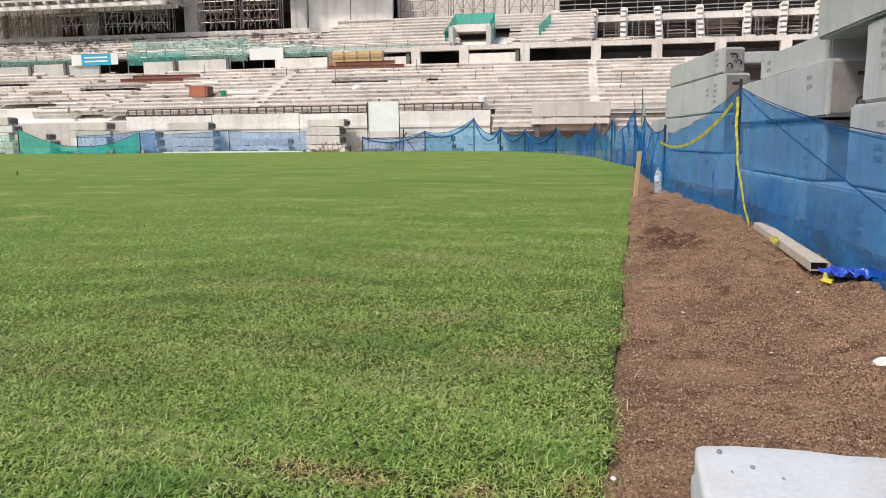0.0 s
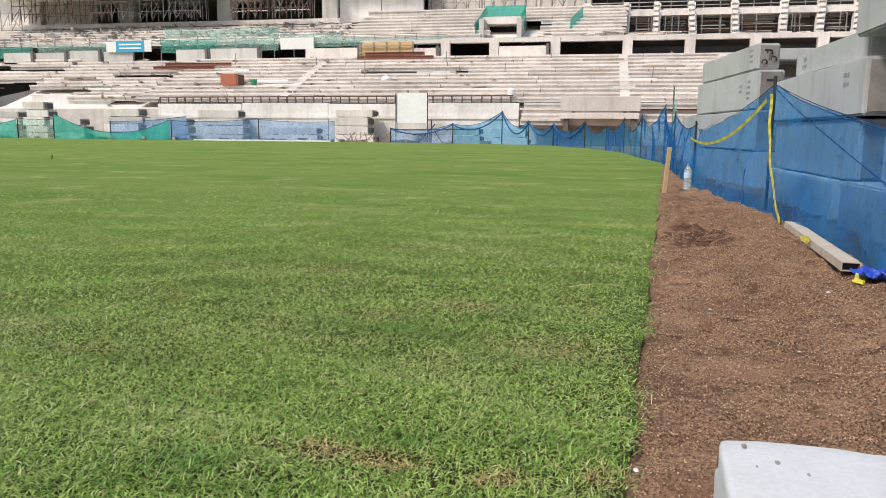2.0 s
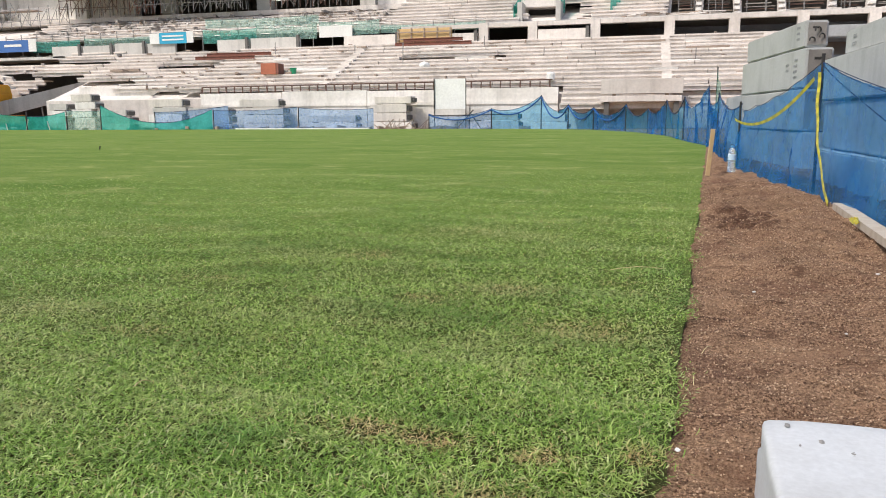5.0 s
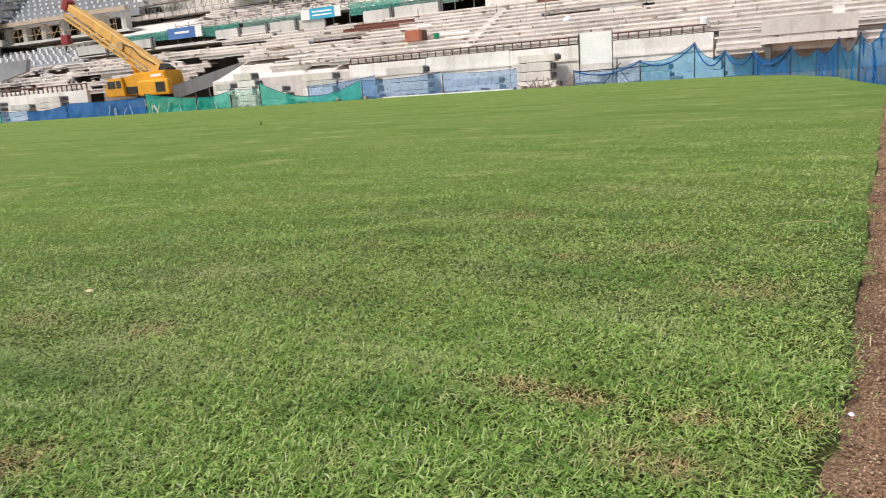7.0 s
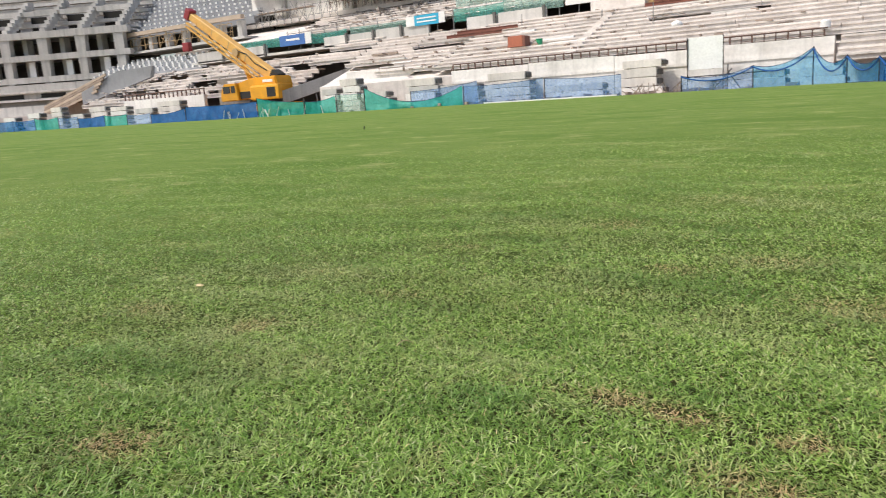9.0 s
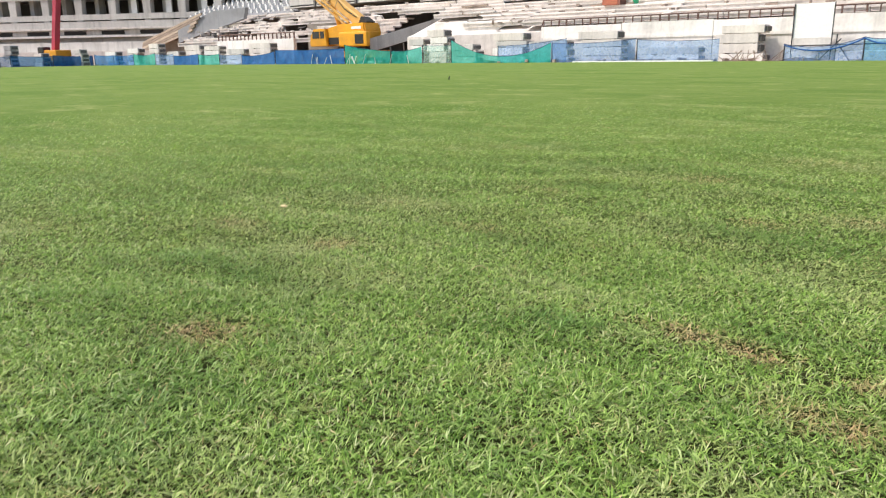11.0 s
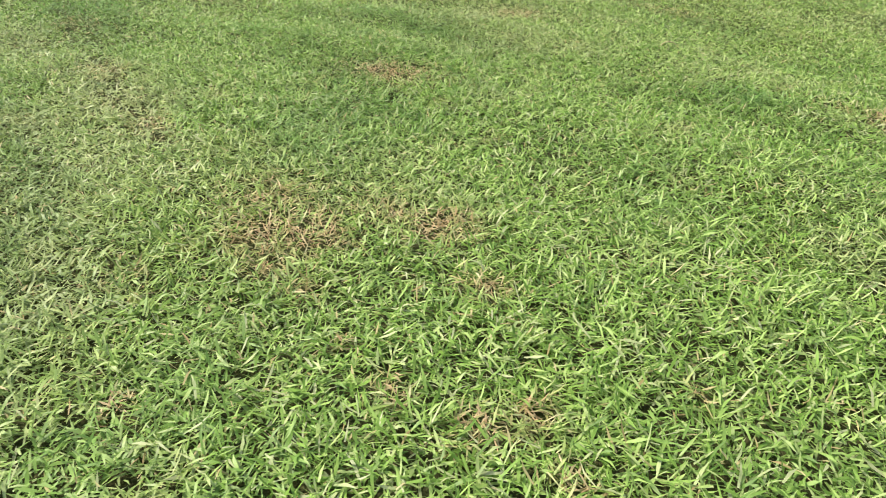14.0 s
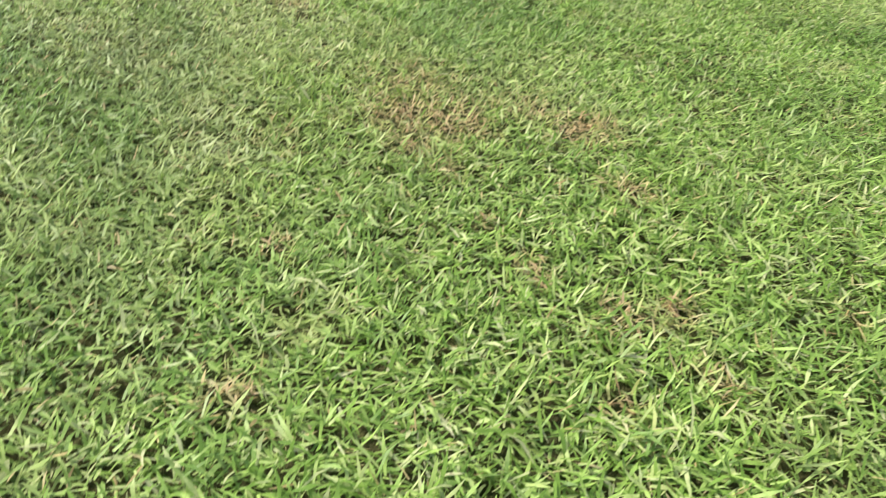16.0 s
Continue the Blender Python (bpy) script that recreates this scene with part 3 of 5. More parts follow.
def scaffold(x0, x1, y, z0, z1, step, label, material):
    t = thing("scaffold", (0, 0, 0), 0, label, "scaffold", "scaffolds in the open bays")
    n = max(1, round((x1 - x0) / step))
    for i in range(n + 1):
        x = lerp(x0, x1, i / n)
        for yy in (y, y + 1.1):
            rod_part("post", (x, yy, z0), (x + rng.uniform(-0.04, 0.04), yy, z1 + rng.uniform(-0.5, 0.1)), 0.04, material, t, n=5)
        if i < n:
            xn = lerp(x0, x1, (i + 1) / n)
            lo = rng.uniform(z0, z0 + 0.5)
            rod_part("brace", (x, y, lo), (xn, y, lo + rng.uniform(1.4, 2.4)), 0.032, material, t, n=5)
            if rng.random() < 0.6:
                rod_part("brace", (xn, y + 0.1, lo), (x, y + 0.1, lo + rng.uniform(1.4, 2.4)), 0.032, material, t, n=5)
    k = 0
    z = z0 + 0.7
    while z < z1:
        rod_part("ledger", (x0, y, z), (x1, y, z + rng.uniform(-0.05, 0.05)), 0.035, material, t, n=5)
        z += rng.uniform(0.8, 1.2)
        k += 1
    if rng.random() < 0.7:
        box_part("platform", (x0 + 0.3, y, z0 + 1.72, lerp(x0, x1, 0.7), y + 1.0, z0 + 1.78), M_DEBRIS, t)
    return t


for a, b in ((-58, -54), (-53.4, -49.8), (-47, -43.2), (-42.6, -38.9), (-35.9, -32), (-31.2, -27.6)):
    scaffold(a, b, 69.6, 11.5, 15.0, 1.25, "grey tubular scaffold in an open bay", M_STEEL)
for a, b in ((-59, -52), (-50, -45.2), (-44.5, -38), (-34.8, -27)):
    scaffold(a, b, 67.6, 11.4, 14.3, 1.35, "weathered tubular scaffold crowding an open bay", M_RAIL if a < -55 or a > -40 else M_STEEL)
scaffold(-51.5, -48.6, 68.9, 11.4, 14.6, 1.0, "red painted scaffold tower", M_RUST)
for a, b in ((-16.4, -11.5), (-11.2, -6.2), (-5.8, -1.6)):
    scaffold(a, b, 71.8, 12.2, 15.6, 1.1, "pale scaffold before the screen wall", M_STEEL)
scaffold(-74, -60, 70.0, 10.8, 13.0, 1.3, "low grey scaffold behind the crane", M_STEEL)


# railings with nets along the concourse
def net_sheet(name, a, b, za, zb, base, sag, material, label, seed=0, n=26, rows=9, ripple=0.05, lean=0.0):
    """A net hung between two posts: a sagging top edge, folds and a trailing foot."""
    verts, faces = [], []
    length = math.hypot(b[0] - a[0], b[1] - a[1])
    nx, ny = -(b[1] - a[1]) / length, (b[0] - a[0]) / length
    for i in range(n + 1):
        u = i / n
        top = lerp(za, zb, u) - sag * 4 * u * (1 - u) + 0.03 * noise.noise((u * 9, seed, 0))
        for j in range(rows + 1):
            w = j / rows
            fold = ripple * (noise.noise((u * length * 1.7, w * 1.2, seed * 3.1)) + 0.6 * noise.noise((u * length * 5, w * 0.7, seed)))
            fold *= min(1, 6 * u * (1 - u) + 0.2)
            off = fold + lean * (1 - w)
            verts.append((lerp(a[0], b[0], u) + nx * off, lerp(a[1], b[1], u) + ny * off, lerp(base, top, w)))
    for i in range(n):
        for j in range(rows):
            q = i * (rows + 1) + j
            faces.append((q, q + rows + 1, q + rows + 2, q + 1))
    mesh = bpy.data.meshes.new(name)
    mesh.from_pydata(verts, [], faces)
    mesh.polygons.foreach_set("use_smooth", [True] * len(faces))
    return link(name, mesh, material)


def net_fence(a, b, za, zb, sag, material, label, seed, base=-0.06, ripple=0.05, post=True, group="net fences round the pitch", rope=True, n=26, hem=0.0):
    t = thing("net_fence", (a[0], a[1], 0), 0, label, "fence", group)
    inv = Matrix.Translation((-a[0], -a[1], 0))
    s = net_sheet("net", a, b, za, zb, base, sag, material, "", seed, n=n, ripple=ripple)
    s.data.transform(inv)
    s.parent = t
    if post:
        bm = bmesh.new()
        rod(bm, (0, 0, -0.1), (0.0, 0.0, za + 0.04), 0.011 if abs(a[1]) < 20 else 0.02 if abs(a[1]) < 35 else 0.035, 8)
        part("post", bm, M_BLACK, t)
    if rope:
        bm = bmesh.new()
        pts = []
        for i in range(15):
            u = i / 14
            pts.append(((b[0] - a[0]) * u, (b[1] - a[1]) * u, lerp(za, zb, u) - sag * 4 * u * (1 - u) + 0.01))
        tube(bm, pts, 0.004 if abs(a[1]) < 12 else 0.009 if abs(a[1]) < 25 else 0.016, 5)
        part("rope", bm, M_ROPE, t)
    if hem:
        bm = bmesh.new()
        tube(bm, [((b[0] - a[0]) * u, (b[1] - a[1]) * u - 0.05, lerp(za, zb, u) * 0.96 - (sag + 0.18 * za) * 4 * u * (1 - u)) for u in [k / 16 for k in range(17)]], hem, 6)
        part("hem", bm, M_HEM, t, "bunched dark blue net edge")
    return t


mesh_rail = thing("concourse_rail", (0, 0, 0), 0, "steel concourse rail hung with faded green nets", "rail")
for i in range(27):
    x = -60 + 1.8 * i
    rod_part("post", (x, 61.3, 6.7), (x, 61.3, 8.75 + 0.1 * math.sin(i)), 0.045, M_STEEL, mesh_rail, n=5)
rod_part("rail", (-60, 61.3, 8.5), (-12.4, 61.3, 8.6), 0.045, M_STEEL, mesh_rail, n=5)
rod_part("rail", (-60, 61.3, 8.05), (-12.4, 61.3, 8.1), 0.035, M_STEEL, mesh_rail, n=5)
for i, (a, b, lo, hi, mtl) in enumerate(((-38.3, -33, 7.4, 8.6, N_MINT), (-33, -27.2, 7.5, 8.75, N_GREEN), (-27, -21.5, 7.7, 8.9, N_GREEN), (-21.4, -12.4, 7.75, 8.45, N_GREEN), (-51, -43, 7.3, 8.3, N_GREEN), (-57, -51.5, 7.1, 8.2, N_MINT), (-70, -61, 7.3, 8.3, N_MINT), (-38, -27, 8.7, 9.5, N_GREEN))):
    s = net_sheet("net", (a, 61.25), (b, 61.25), hi, hi, lo, 0.12, mtl, "", 40 + i, n=18, rows=5, ripple=0.12)
    s.parent = mesh_rail
box_part("panel", (-26.9, 61.0, 7.55, -23.9, 61.2, 8.5), M_WHITE, mesh_rail, "pale green covered panel")

banner = thing("banner", (-41, 60.75, 7.45), 0, "turquoise banner with white bars hung on the concourse", "banner", "banners")
box_part("cloth", (-1.5, 0, 0.02, 1.3, 0.03, 0.98), M_CYAN, banner)
for z in (0.3, 0.62):
    box_part("lettering_bar", (-1.2, -0.02, z, 1.0, 0, z + 0.13), M_WHITE, banner)
box_part("end_panel", (-2.5, 0, 0.05, -1.52, 0.03, 0.95), M_WHITE, banner)
box_part("end_panel", (1.32, 0, 0.05, 2.0, 0.03, 1.02), M_WHITE, banner)
banner2 = thing("banner", (-58.5, 60.7, 7.2), 0, "deep blue banner with a pale bar on the concourse", "banner", "banners")
box_part("cloth", (-2.2, 0, 0, 1.6, 0.03, 1.1), M_BLUEB, banner2)
box_part("lettering_bar", (-1.2, -0.02, 0.5, 0.8, 0, 0.72), M_WHITE, banner2)
box_part("end_panel", (1.62, 0, 0, 2.5, 0.03, 1.15), M_WHITE, banner2)

# formwork, beams and boxes on the terrace
form = thing("formwork_panel", (-17.3, 60.3, 6.75), 0, "yellow plywood formwork leaning at the concourse", "formwork")
box_part("board", (-2.3, 0, 0, 2.3, 0.12, 1.15), M_FORM, form)
for k in range(5):
    box_part("batten", (-2.25 + k * 1.1, -0.09, 0, -2.15 + k * 1.1, 0, 1.18), M_DEBRIS, form)
for z in (0.25, 0.8):
    box_part("waler", (-2.3, -0.16, z, 2.3, -0.1, z + 0.1), M_DEBRIS, form)
for k, (x0, x1, y, z) in enumerate(((-19.6, -13.2, 59.6, 6.52), (-19.0, -14.0, 59.9, 6.85), (-36, -30, 58.0, 6.0), (-36.5, -31, 57.0, 5.65))):
    b = thing("steel_beam", ((x0 + x1) / 2, y, z), rng.uniform(-1, 1), "dull red steel beam lying on the terrace", "beam", "loose beams")
    w = (x1 - x0) / 2
    box_part("web", (-w, 0.04, 0, w, 0.08, 0.2), M_RUST, b)
    box_part("flange", (-w, -0.02, 0.2, w, 0.14, 0.23), M_RUST, b)
    box_part("flange", (-w, -0.02, -0.03, w, 0.14, 0), M_RUST, b)
crate = thing("crate", (-27.5, 53.35, 4.06), 0, "orange red painted box on the terrace steps", "box")
box_part("body", (-0.72, -0.5, 0, 0.55, 0.5, 0.82), M_RED, crate, bevel=0.03)
box_part("side", (0.56, -0.48, 0.02, 0.74, 0.48, 0.78), M_RUST, crate)
bin_g = thing("green_bin", (-25.8, 53.5, 4.06), 0, "small green plastic bin on the terrace", "bin")
bm = bmesh.new()
lathe(bm, [(0.2, 0), (0.25, 0.4), (0.28, 0.42), (0.26, 0.46)], 12)
part("body", bm, M_GREENBOX, bin_g)
sack = thing("white_sack", (-15.6, 54.4, 4.3), 20, "white bag on the terrace steps", "sack")
bm = bmesh.new()
bmesh.ops.create_icosphere(bm, subdivisions=2, radius=0.4)
for v in bm.verts:
    v.co.z = max(-0.2, v.co.z * 0.7) + 0.2
    v.co += 0.06 * Vector(noise.noise_vector(v.co * 4))
part("bag", bm, M_WHITE, sack)
sack2 = thing("white_sack", (-5.8, 50.6, 3.05), 0, "white round drum beside the parapet end", "sack")
bm = bmesh.new()
lathe(bm, [(0.2, 0), (0.28, 0.1), (0.28, 0.45), (0.2, 0.55)], 14)
part("bag", bm, M_WHITE, sack2)
for k in range(26):
    x, r = rng.uniform(-44, 18), rng.randrange(1, 11)
    o = thing("loose_board", (x, 50.6 + 0.86 * r + 0.45, 3.05 + 0.335 * r + 0.01), rng.uniform(-8, 8), "loose plank lying on a terrace step", "plank", "loose planks")
    w = rng.uniform(0.5, 1.6)
    box_part("board", (-w, -0.12, 0, w, 0.12, rng.uniform(0.05, 0.18)), rng.choice((M_DEBRIS, M_WHITE, M_CONC, M_CREAM)), o)
# gangway stairs between the terrace blocks
for x in (-22.3, 1.6, 8.8):
    g = thing("gangway_stair", (x, 50.6, 3.05), 0, "narrow pale concrete stair up the terrace", "stair", "gangway stairs")
    for r in range(22):
        box_part("tread", (-0.32, r * 0.43, r * 0.1675 - 0.15, 0.32, r * 0.43 + 0.44, r * 0.1675 + 0.02), M_CREAM, g)

# stair mouth with green nets in the upper terrace
vom = thing("stair_mouth", (-8.4, 64.3, 8.7), 0, "concrete stair mouth with green netted sides", "entrance")
box_part("cheek", (-1.9, 0, -0.2, -1.5, 4.2, 1.5), M_CONC, vom)
box_part("cheek", (1.3, 0, -0.2, 1.7, 4.2, 1.5), M_CONC, vom)
box_part("head", (-1.9, 1.8, 1.3, 1.7, 4.2, 1.9), M_CREAM, vom)
# black sheet paints the shade inside the stair mouth
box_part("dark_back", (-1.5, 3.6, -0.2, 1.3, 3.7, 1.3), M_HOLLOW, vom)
for a, b, za, zb in (((-2.2, -0.2), (-1.75, 3.0), 1.1, 3.0), ((1.6, 0.2), (1.75, 3.0), 1.7, 3.0), ((-1.8, 3.0), (1.75, 3.0), 3.0, 3.0)):
    s = net_sheet("net", a, b, za, zb, za - 0.9 if a[0] < 1.7 and b[1] != a[1] else 2.1, 0.0, N_TEAL, "", 61, n=8, rows=4, ripple=0.05)
    s.parent = vom
gs = thing("green_net_screen", (-2.2, 65.5, 9.2), 0, "green net screen up the terrace side", "screen")
s = net_sheet("net", (-0.5, -0.5), (0.45, 2.4), 0.9, 2.4, 0.0, 0.0, N_TEAL, "", 66, n=8, rows=4)
s.parent = gs

# rubble of boards on the deck
for k in range(60):
    o_x, o_y = rng.uniform(-4.5, 6), rng.uniform(63.7, 66)
    if k > 35:
        o_x, o_y = rng.uniform(-60, -24), rng.uniform(63.4, 64.3)
    o = thing("debris_board", (o_x, o_y, (8.52 if k <= 35 else 8.62) + rng.uniform(0, 0.35)), rng.uniform(-30, 30), "weathered board in a heap on the deck", "plank", "heaped boards")
    w = rng.uniform(0.5, 1.5)
    box_part("board", (-w, -0.07, 0, w, 0.07, 0.09), rng.choice((M_DEBRIS, M_DEBRIS, M_CREAM)), o)

# ---- strip behind the far fence: stacked precast units ----
def unit_stack(x, y, layers, w, turn, label="pale precast concrete units stacked in layers", h=0.5):
    t = thing("precast_stack", (x, y, -0.09), turn, label, "concrete stack", "stacks behind the fence")
    z = 0.0
    for i in range(layers):
        s = rng.uniform(-0.25, 0.25)
        hh = h * rng.uniform(0.85, 1.15)
        box_part("unit", (-w / 2 + s, -0.5, z, w / 2 + s, 0.5, z + hh), rng.choice((M_CREAM, M_WALL, M_CREAM, M_CONC)), t, bevel=0.02)
        box_part("unit_end", (w / 2 + s + 0.002, -0.35, z + 0.1, w / 2 + s + 0.15, 0.35, z + hh - 0.1), M_DARK, t)
        z += hh
        if i < layers - 1:
            box_part("packer", (-w / 2 + 0.3, -0.4, z, -w / 2 + 0.45, 0.4, z + 0.04), M_DEBRIS, t)
            box_part("packer", (w / 2 - 0.45, -0.4, z, w / 2 - 0.3, 0.4, z + 0.04), M_DEBRIS, t)
            z += 0.04
    return t


for x, y, n, w in ((-16.3, 48.9, 4, 2.6), (-20.5, 48.6, 2, 3.5), (-25.9, 48.8, 4, 3.0), (-29.9, 48.6, 3, 3.2), (-33.6, 48.9, 4, 2.8), (-38.2, 48.8, 3, 2.6), (-41.0, 49.0, 5, 1.8), (-43.4, 49.2, 4, 1.6), (-9.0, 48.4, 2, 3.2), (-5.6, 48.2, 2, 2.2),
                   (-64.5, 48.8, 4, 3.4), (-69.2, 48.9, 3, 3.0), (-73.4, 48.8, 4, 2.6), (-77.5, 49.0, 4, 2.8), (-81.6, 48.9, 3, 2.4), (-85.6, 48.8, 5, 2.0), (-90, 48.5, 4, 2.4), (-94.5, 48.0, 3, 2.6), (-99.5, 46.0, 4, 2.2), (-101.5, 42.0, 3, 2.4), (-102, 38.5, 5, 1.8), (-102, 35.5, 4, 1.8)):
    unit_stack(x, y, n, w, rng.uniform(-3, 3))
st = thing("terrace_unit_stack", (0.05, 47.3, -0.09), 0, "two long grey terrace units stacked before the steps", "concrete stack", "stacks behind the fence")
box_part("trestle", (-2.2, 0.1, 0, -1.9, 0.7, 1.65), M_DARK, st)
box_part("trestle", (1.9, 0.1, 0, 2.2, 0.7, 1.65), M_DARK, st)
box_part("unit", (-2.45, 0, 1.65, 2.35, 0.8, 2.0), M_CREAM, st, bevel=0.02)
box_part("unit", (-2.4, 0, 2.12, 2.4, 0.8, 3.0), M_CREAM, st, bevel=0.02)
box_part("packer", (-1.7, 0.1, 2.0, -1.5, 0.7, 2.12), M_DEBRIS, st)
box_part("packer", (1.4, 0.1, 2.0, 1.6, 0.7, 2.12), M_DEBRIS, st)
wp = thing("white_board", (-12.2, 48.6, -0.09), 0, "white sheet board standing on thin posts", "board")
box_part("sheet", (-1.05, 0, 1.35, 1.07, 0.05, 3.28), M_BOARD, wp)
box_part("lower_sheet", (-1.0, 0.02, 0.62, 1.07, 0.06, 1.32), M_WALL, wp)
for x in (-1.06, 1.1):
    rod_part("post", (x, -0.05, 0), (x, -0.05, 3.3), 0.035, M_BLACK, wp)
heap = thing("stick_heap", (-15.2, 47.6, -0.09), 0, "heap of brown sticks at the fence foot", "sticks")
for k in range(26):
    a = rng.uniform(0, 6.28)
    x, l = rng.uniform(-1.6, 1.6), rng.uniform(0.4, 1.1)
    rod_part("stick", (x, rng.uniform(-0.3, 0.3), 0.02), (x + l * math.cos(a), 0.2 * math.sin(a), rng.uniform(0.2, 0.8)), 0.025, M_DEBRIS, heap, n=4)
xp = thing("stake_frame", (-10.5, 47.0, -0.09), 0, "crossed dark stakes in the fence line", "stakes")
for a, b in (((-0.9, 0, 0), (0.25, 0, 1.25)), ((0, 0.05, 0), (0.02, 0.05, 1.5)), ((0.8, 0, 0), (0.1, 0, 1.0)), ((-2.6, 0, 0.9), (2.5, 0, 0.95))):
    rod_part("stake", a, b, 0.035, M_BLACK, xp, n=5)

# ---- far fence ----
FAR = [(-13.2, 47.0, 0.9), (-9.0, 46.6, 1.2), (-5.8, 46.0, 1.95), (-4.0, 44.2, 1.35), (-2.4, 41.5, 1.15), (-0.6, 36.0, 1.2), (0.35, 32.0, 0.95), (0.95, 28.2, 1.2), (1.25, 22.5, 1.15), (1.55, 18.4, 1.3), (1.36, 14.0, 1.0), (1.3, 10.4, 0.78)]
for i, (p, q) in enumerate(zip(FAR, FAR[1:])):
    net_fence(p[:2], q[:2], p[2], q[2], (0.3, 0.4, 0.6, 0.4, 0.45, 0.4, 0.3, 0.45, 0.35, 0.45, 0.15)[i], (N_PALE, N_CYAN, N_CYAN, N_CYAN, N_BLUE, N_CYAN, N_BLUE, N_CYAN, N_BLUE, N_BLUE, N_BLUE)[i], "blue shade net sagging between thin dark posts", i, ripple=0.12, hem=0.04 if p[1] > 40 else 0.0)
SEG = [(-41.2, -38.2, 1.4, 1.35, 0.05, N_GREEN), (-38.2, -29, 1.75, 1.35, 1.1, N_TEAL), (-28.9, -22.5, 1.3, 1.45, 0.12, N_PALE), (-22.4, -17, 1.4, 1.3, 0.1, N_PALE), (-34, -28, 1.2, 1.6, 0.1, N_PALE),
       (-44.8, -41.3, 1.0, 1.3, 0.15, N_TEAL), (-50.5, -44.9, 1.6, 1.0, 0.1, N_TEAL), (-60.5, -50.6, 1.3, 1.3, 0.05, N_DARK), (-66, -60.6, 0.9, 1.2, 0.2, N_DARK), (-70, -66, 1.0, 1.0, 0.1, N_PALE), (-74, -70, 1.1, 1.1, 0.15, N_TEAL), (-79, -74, 1.0, 1.1, 0.1, N_DARK), (-83, -79, 1.2, 1.2, 0.1, N_PALE), (-88, -83, 1.3, 1.3, 0.2, N_TEAL), (-93, -88, 1.2, 1.2, 0.1, N_BLUE), (-98, -93, 1.3, 1.2, 0.1, N_BLUE)]
for i, (a, b, za, zb, sag, mtl) in enumerate(SEG):
    y = 47.0 if i != 4 else 47.5
    net_fence((a, y), (b, y), za, zb, sag, mtl, "%s net stretched along the pitch edge" % {N_GREEN: "pale green", N_TEAL: "teal green", N_PALE: "faded pale blue", N_DARK: "deep blue", N_BLUE: "bright blue"}[mtl], 20 + i, ripple=0.1)
for i in range(4):
    net_fence((-98.5, 47 - 5 * i), (-98.5, 42 - 5 * i), 1.2, 1.3, 0.1, (N_DARK, N_BLUE, N_PALE, N_DARK)[i], "blue net along the end of the pitch", 50 + i, ripple=0.1)
for k in range(14):
    x = rng.uniform(-60, -42)
    o = thing("white_stake", (x, 46.85, -0.02), 0, "short white stake leaning on the net", "stake", "white stakes")
    rod_part("stake", (0, 0, 0), (rng.uniform(-0.4, 0.4), 0, rng.uniform(0.5, 0.9)), 0.03, M_WHITE, o, n=5)
line = box_part("white_kerb", (-27, 46.6, -0.03, -17.2, 46.75, 0.06), M_WHITE, None, bevel=0.01)
tagged(line, "long white kerb strip at the net foot", "kerb")

# ---- gap beside the crane, sloping slab, parapet beyond ----
gapw = thing("ramp_wall", (0, 0, 0), 0, "grey sloping ramp wall with props in a dark gap", "ramp", kind="structure")
bm = bmesh.new()
vs = [bm.verts.new(c) for c in ((-51.2, 51, 2.2), (-46.0, 58, 4.6), (-46.0, 58, 3.4), (-51.2, 51, 1.0), (-50.9, 50.6, 2.2), (-45.6, 57.6, 4.6), (-45.6, 57.6, 3.4), (-50.9, 50.6, 1.0))]
for f in ((0, 1, 2, 3), (7, 6, 5, 4), (0, 4, 5, 1), (2, 6, 7, 3), (0, 3, 7, 4), (1, 5, 6, 2)):
    bm.faces.new([vs[i] for i in f])
part("wall", bm, M_CONC, gapw)
for k in range(7):
    rod_part("prop", (-50.4 + 0.75 * k, 51.2 + 1.0 * k, -0.1), (-50.6 + 0.75 * k, 51.2 + 1.0 * k, 1.1 + 0.34 * k), 0.06, M_STEEL, gapw)
sl = thing("slanting_slab", (-39.3, 51.6, 1.7), 0, "pale slab slanting down from the terrace", "slab")
bm = bmesh.new()
box(bm, -4.5, 0, 0, 2.2, 0.3, 1.6)
for v in bm.verts:
    if v.co.x > 0:
        v.co.x += (v.co.z - 0.8) * 1.8
part("slab", bm, M_WALL, sl)
pw = thing("parapet_wall", (0, 0, 0), 0, "pale parapet with a rusty rail beyond the crane", "wall", kind="structure")
for a, b in ((-75, -68), (-67.95, -61.5)):
    box_part("panel", (a, 50.2, -0.1, b, 50.6, 2.5), M_WALL, pw)
rl = thing("parapet_rail", (0, 0, 0), 0, "rusty red steel rail on short posts", "rail")
rod_part("top_rail", (-75, 50.4, 3.1), (-61.5, 50.4, 3.1), 0.06, M_RAIL, rl)
for k in range(20):
    rod_part("post", (-74.9 + 0.7 * k, 50.4, 2.5), (-74.9 + 0.7 * k, 50.4, 3.1), 0.07, M_RAIL, rl, n=4)

# light green net flag beside the blue fence
fl = thing("net_flag", (1.4, 14.3, 0), 0, "pale green net corner tied above the blue net", "net")
s = net_sheet("net", (0.02, 0), (0.14, 2.2), 1.0, 1.62, 0.7, 0.0, N_GREEN, "", 77, n=10, rows=6)
s.parent = fl
rod_part("post", (0.14, 2.2, -0.1), (0.14, 2.2, 1.62), 0.012, M_BLACK, fl)


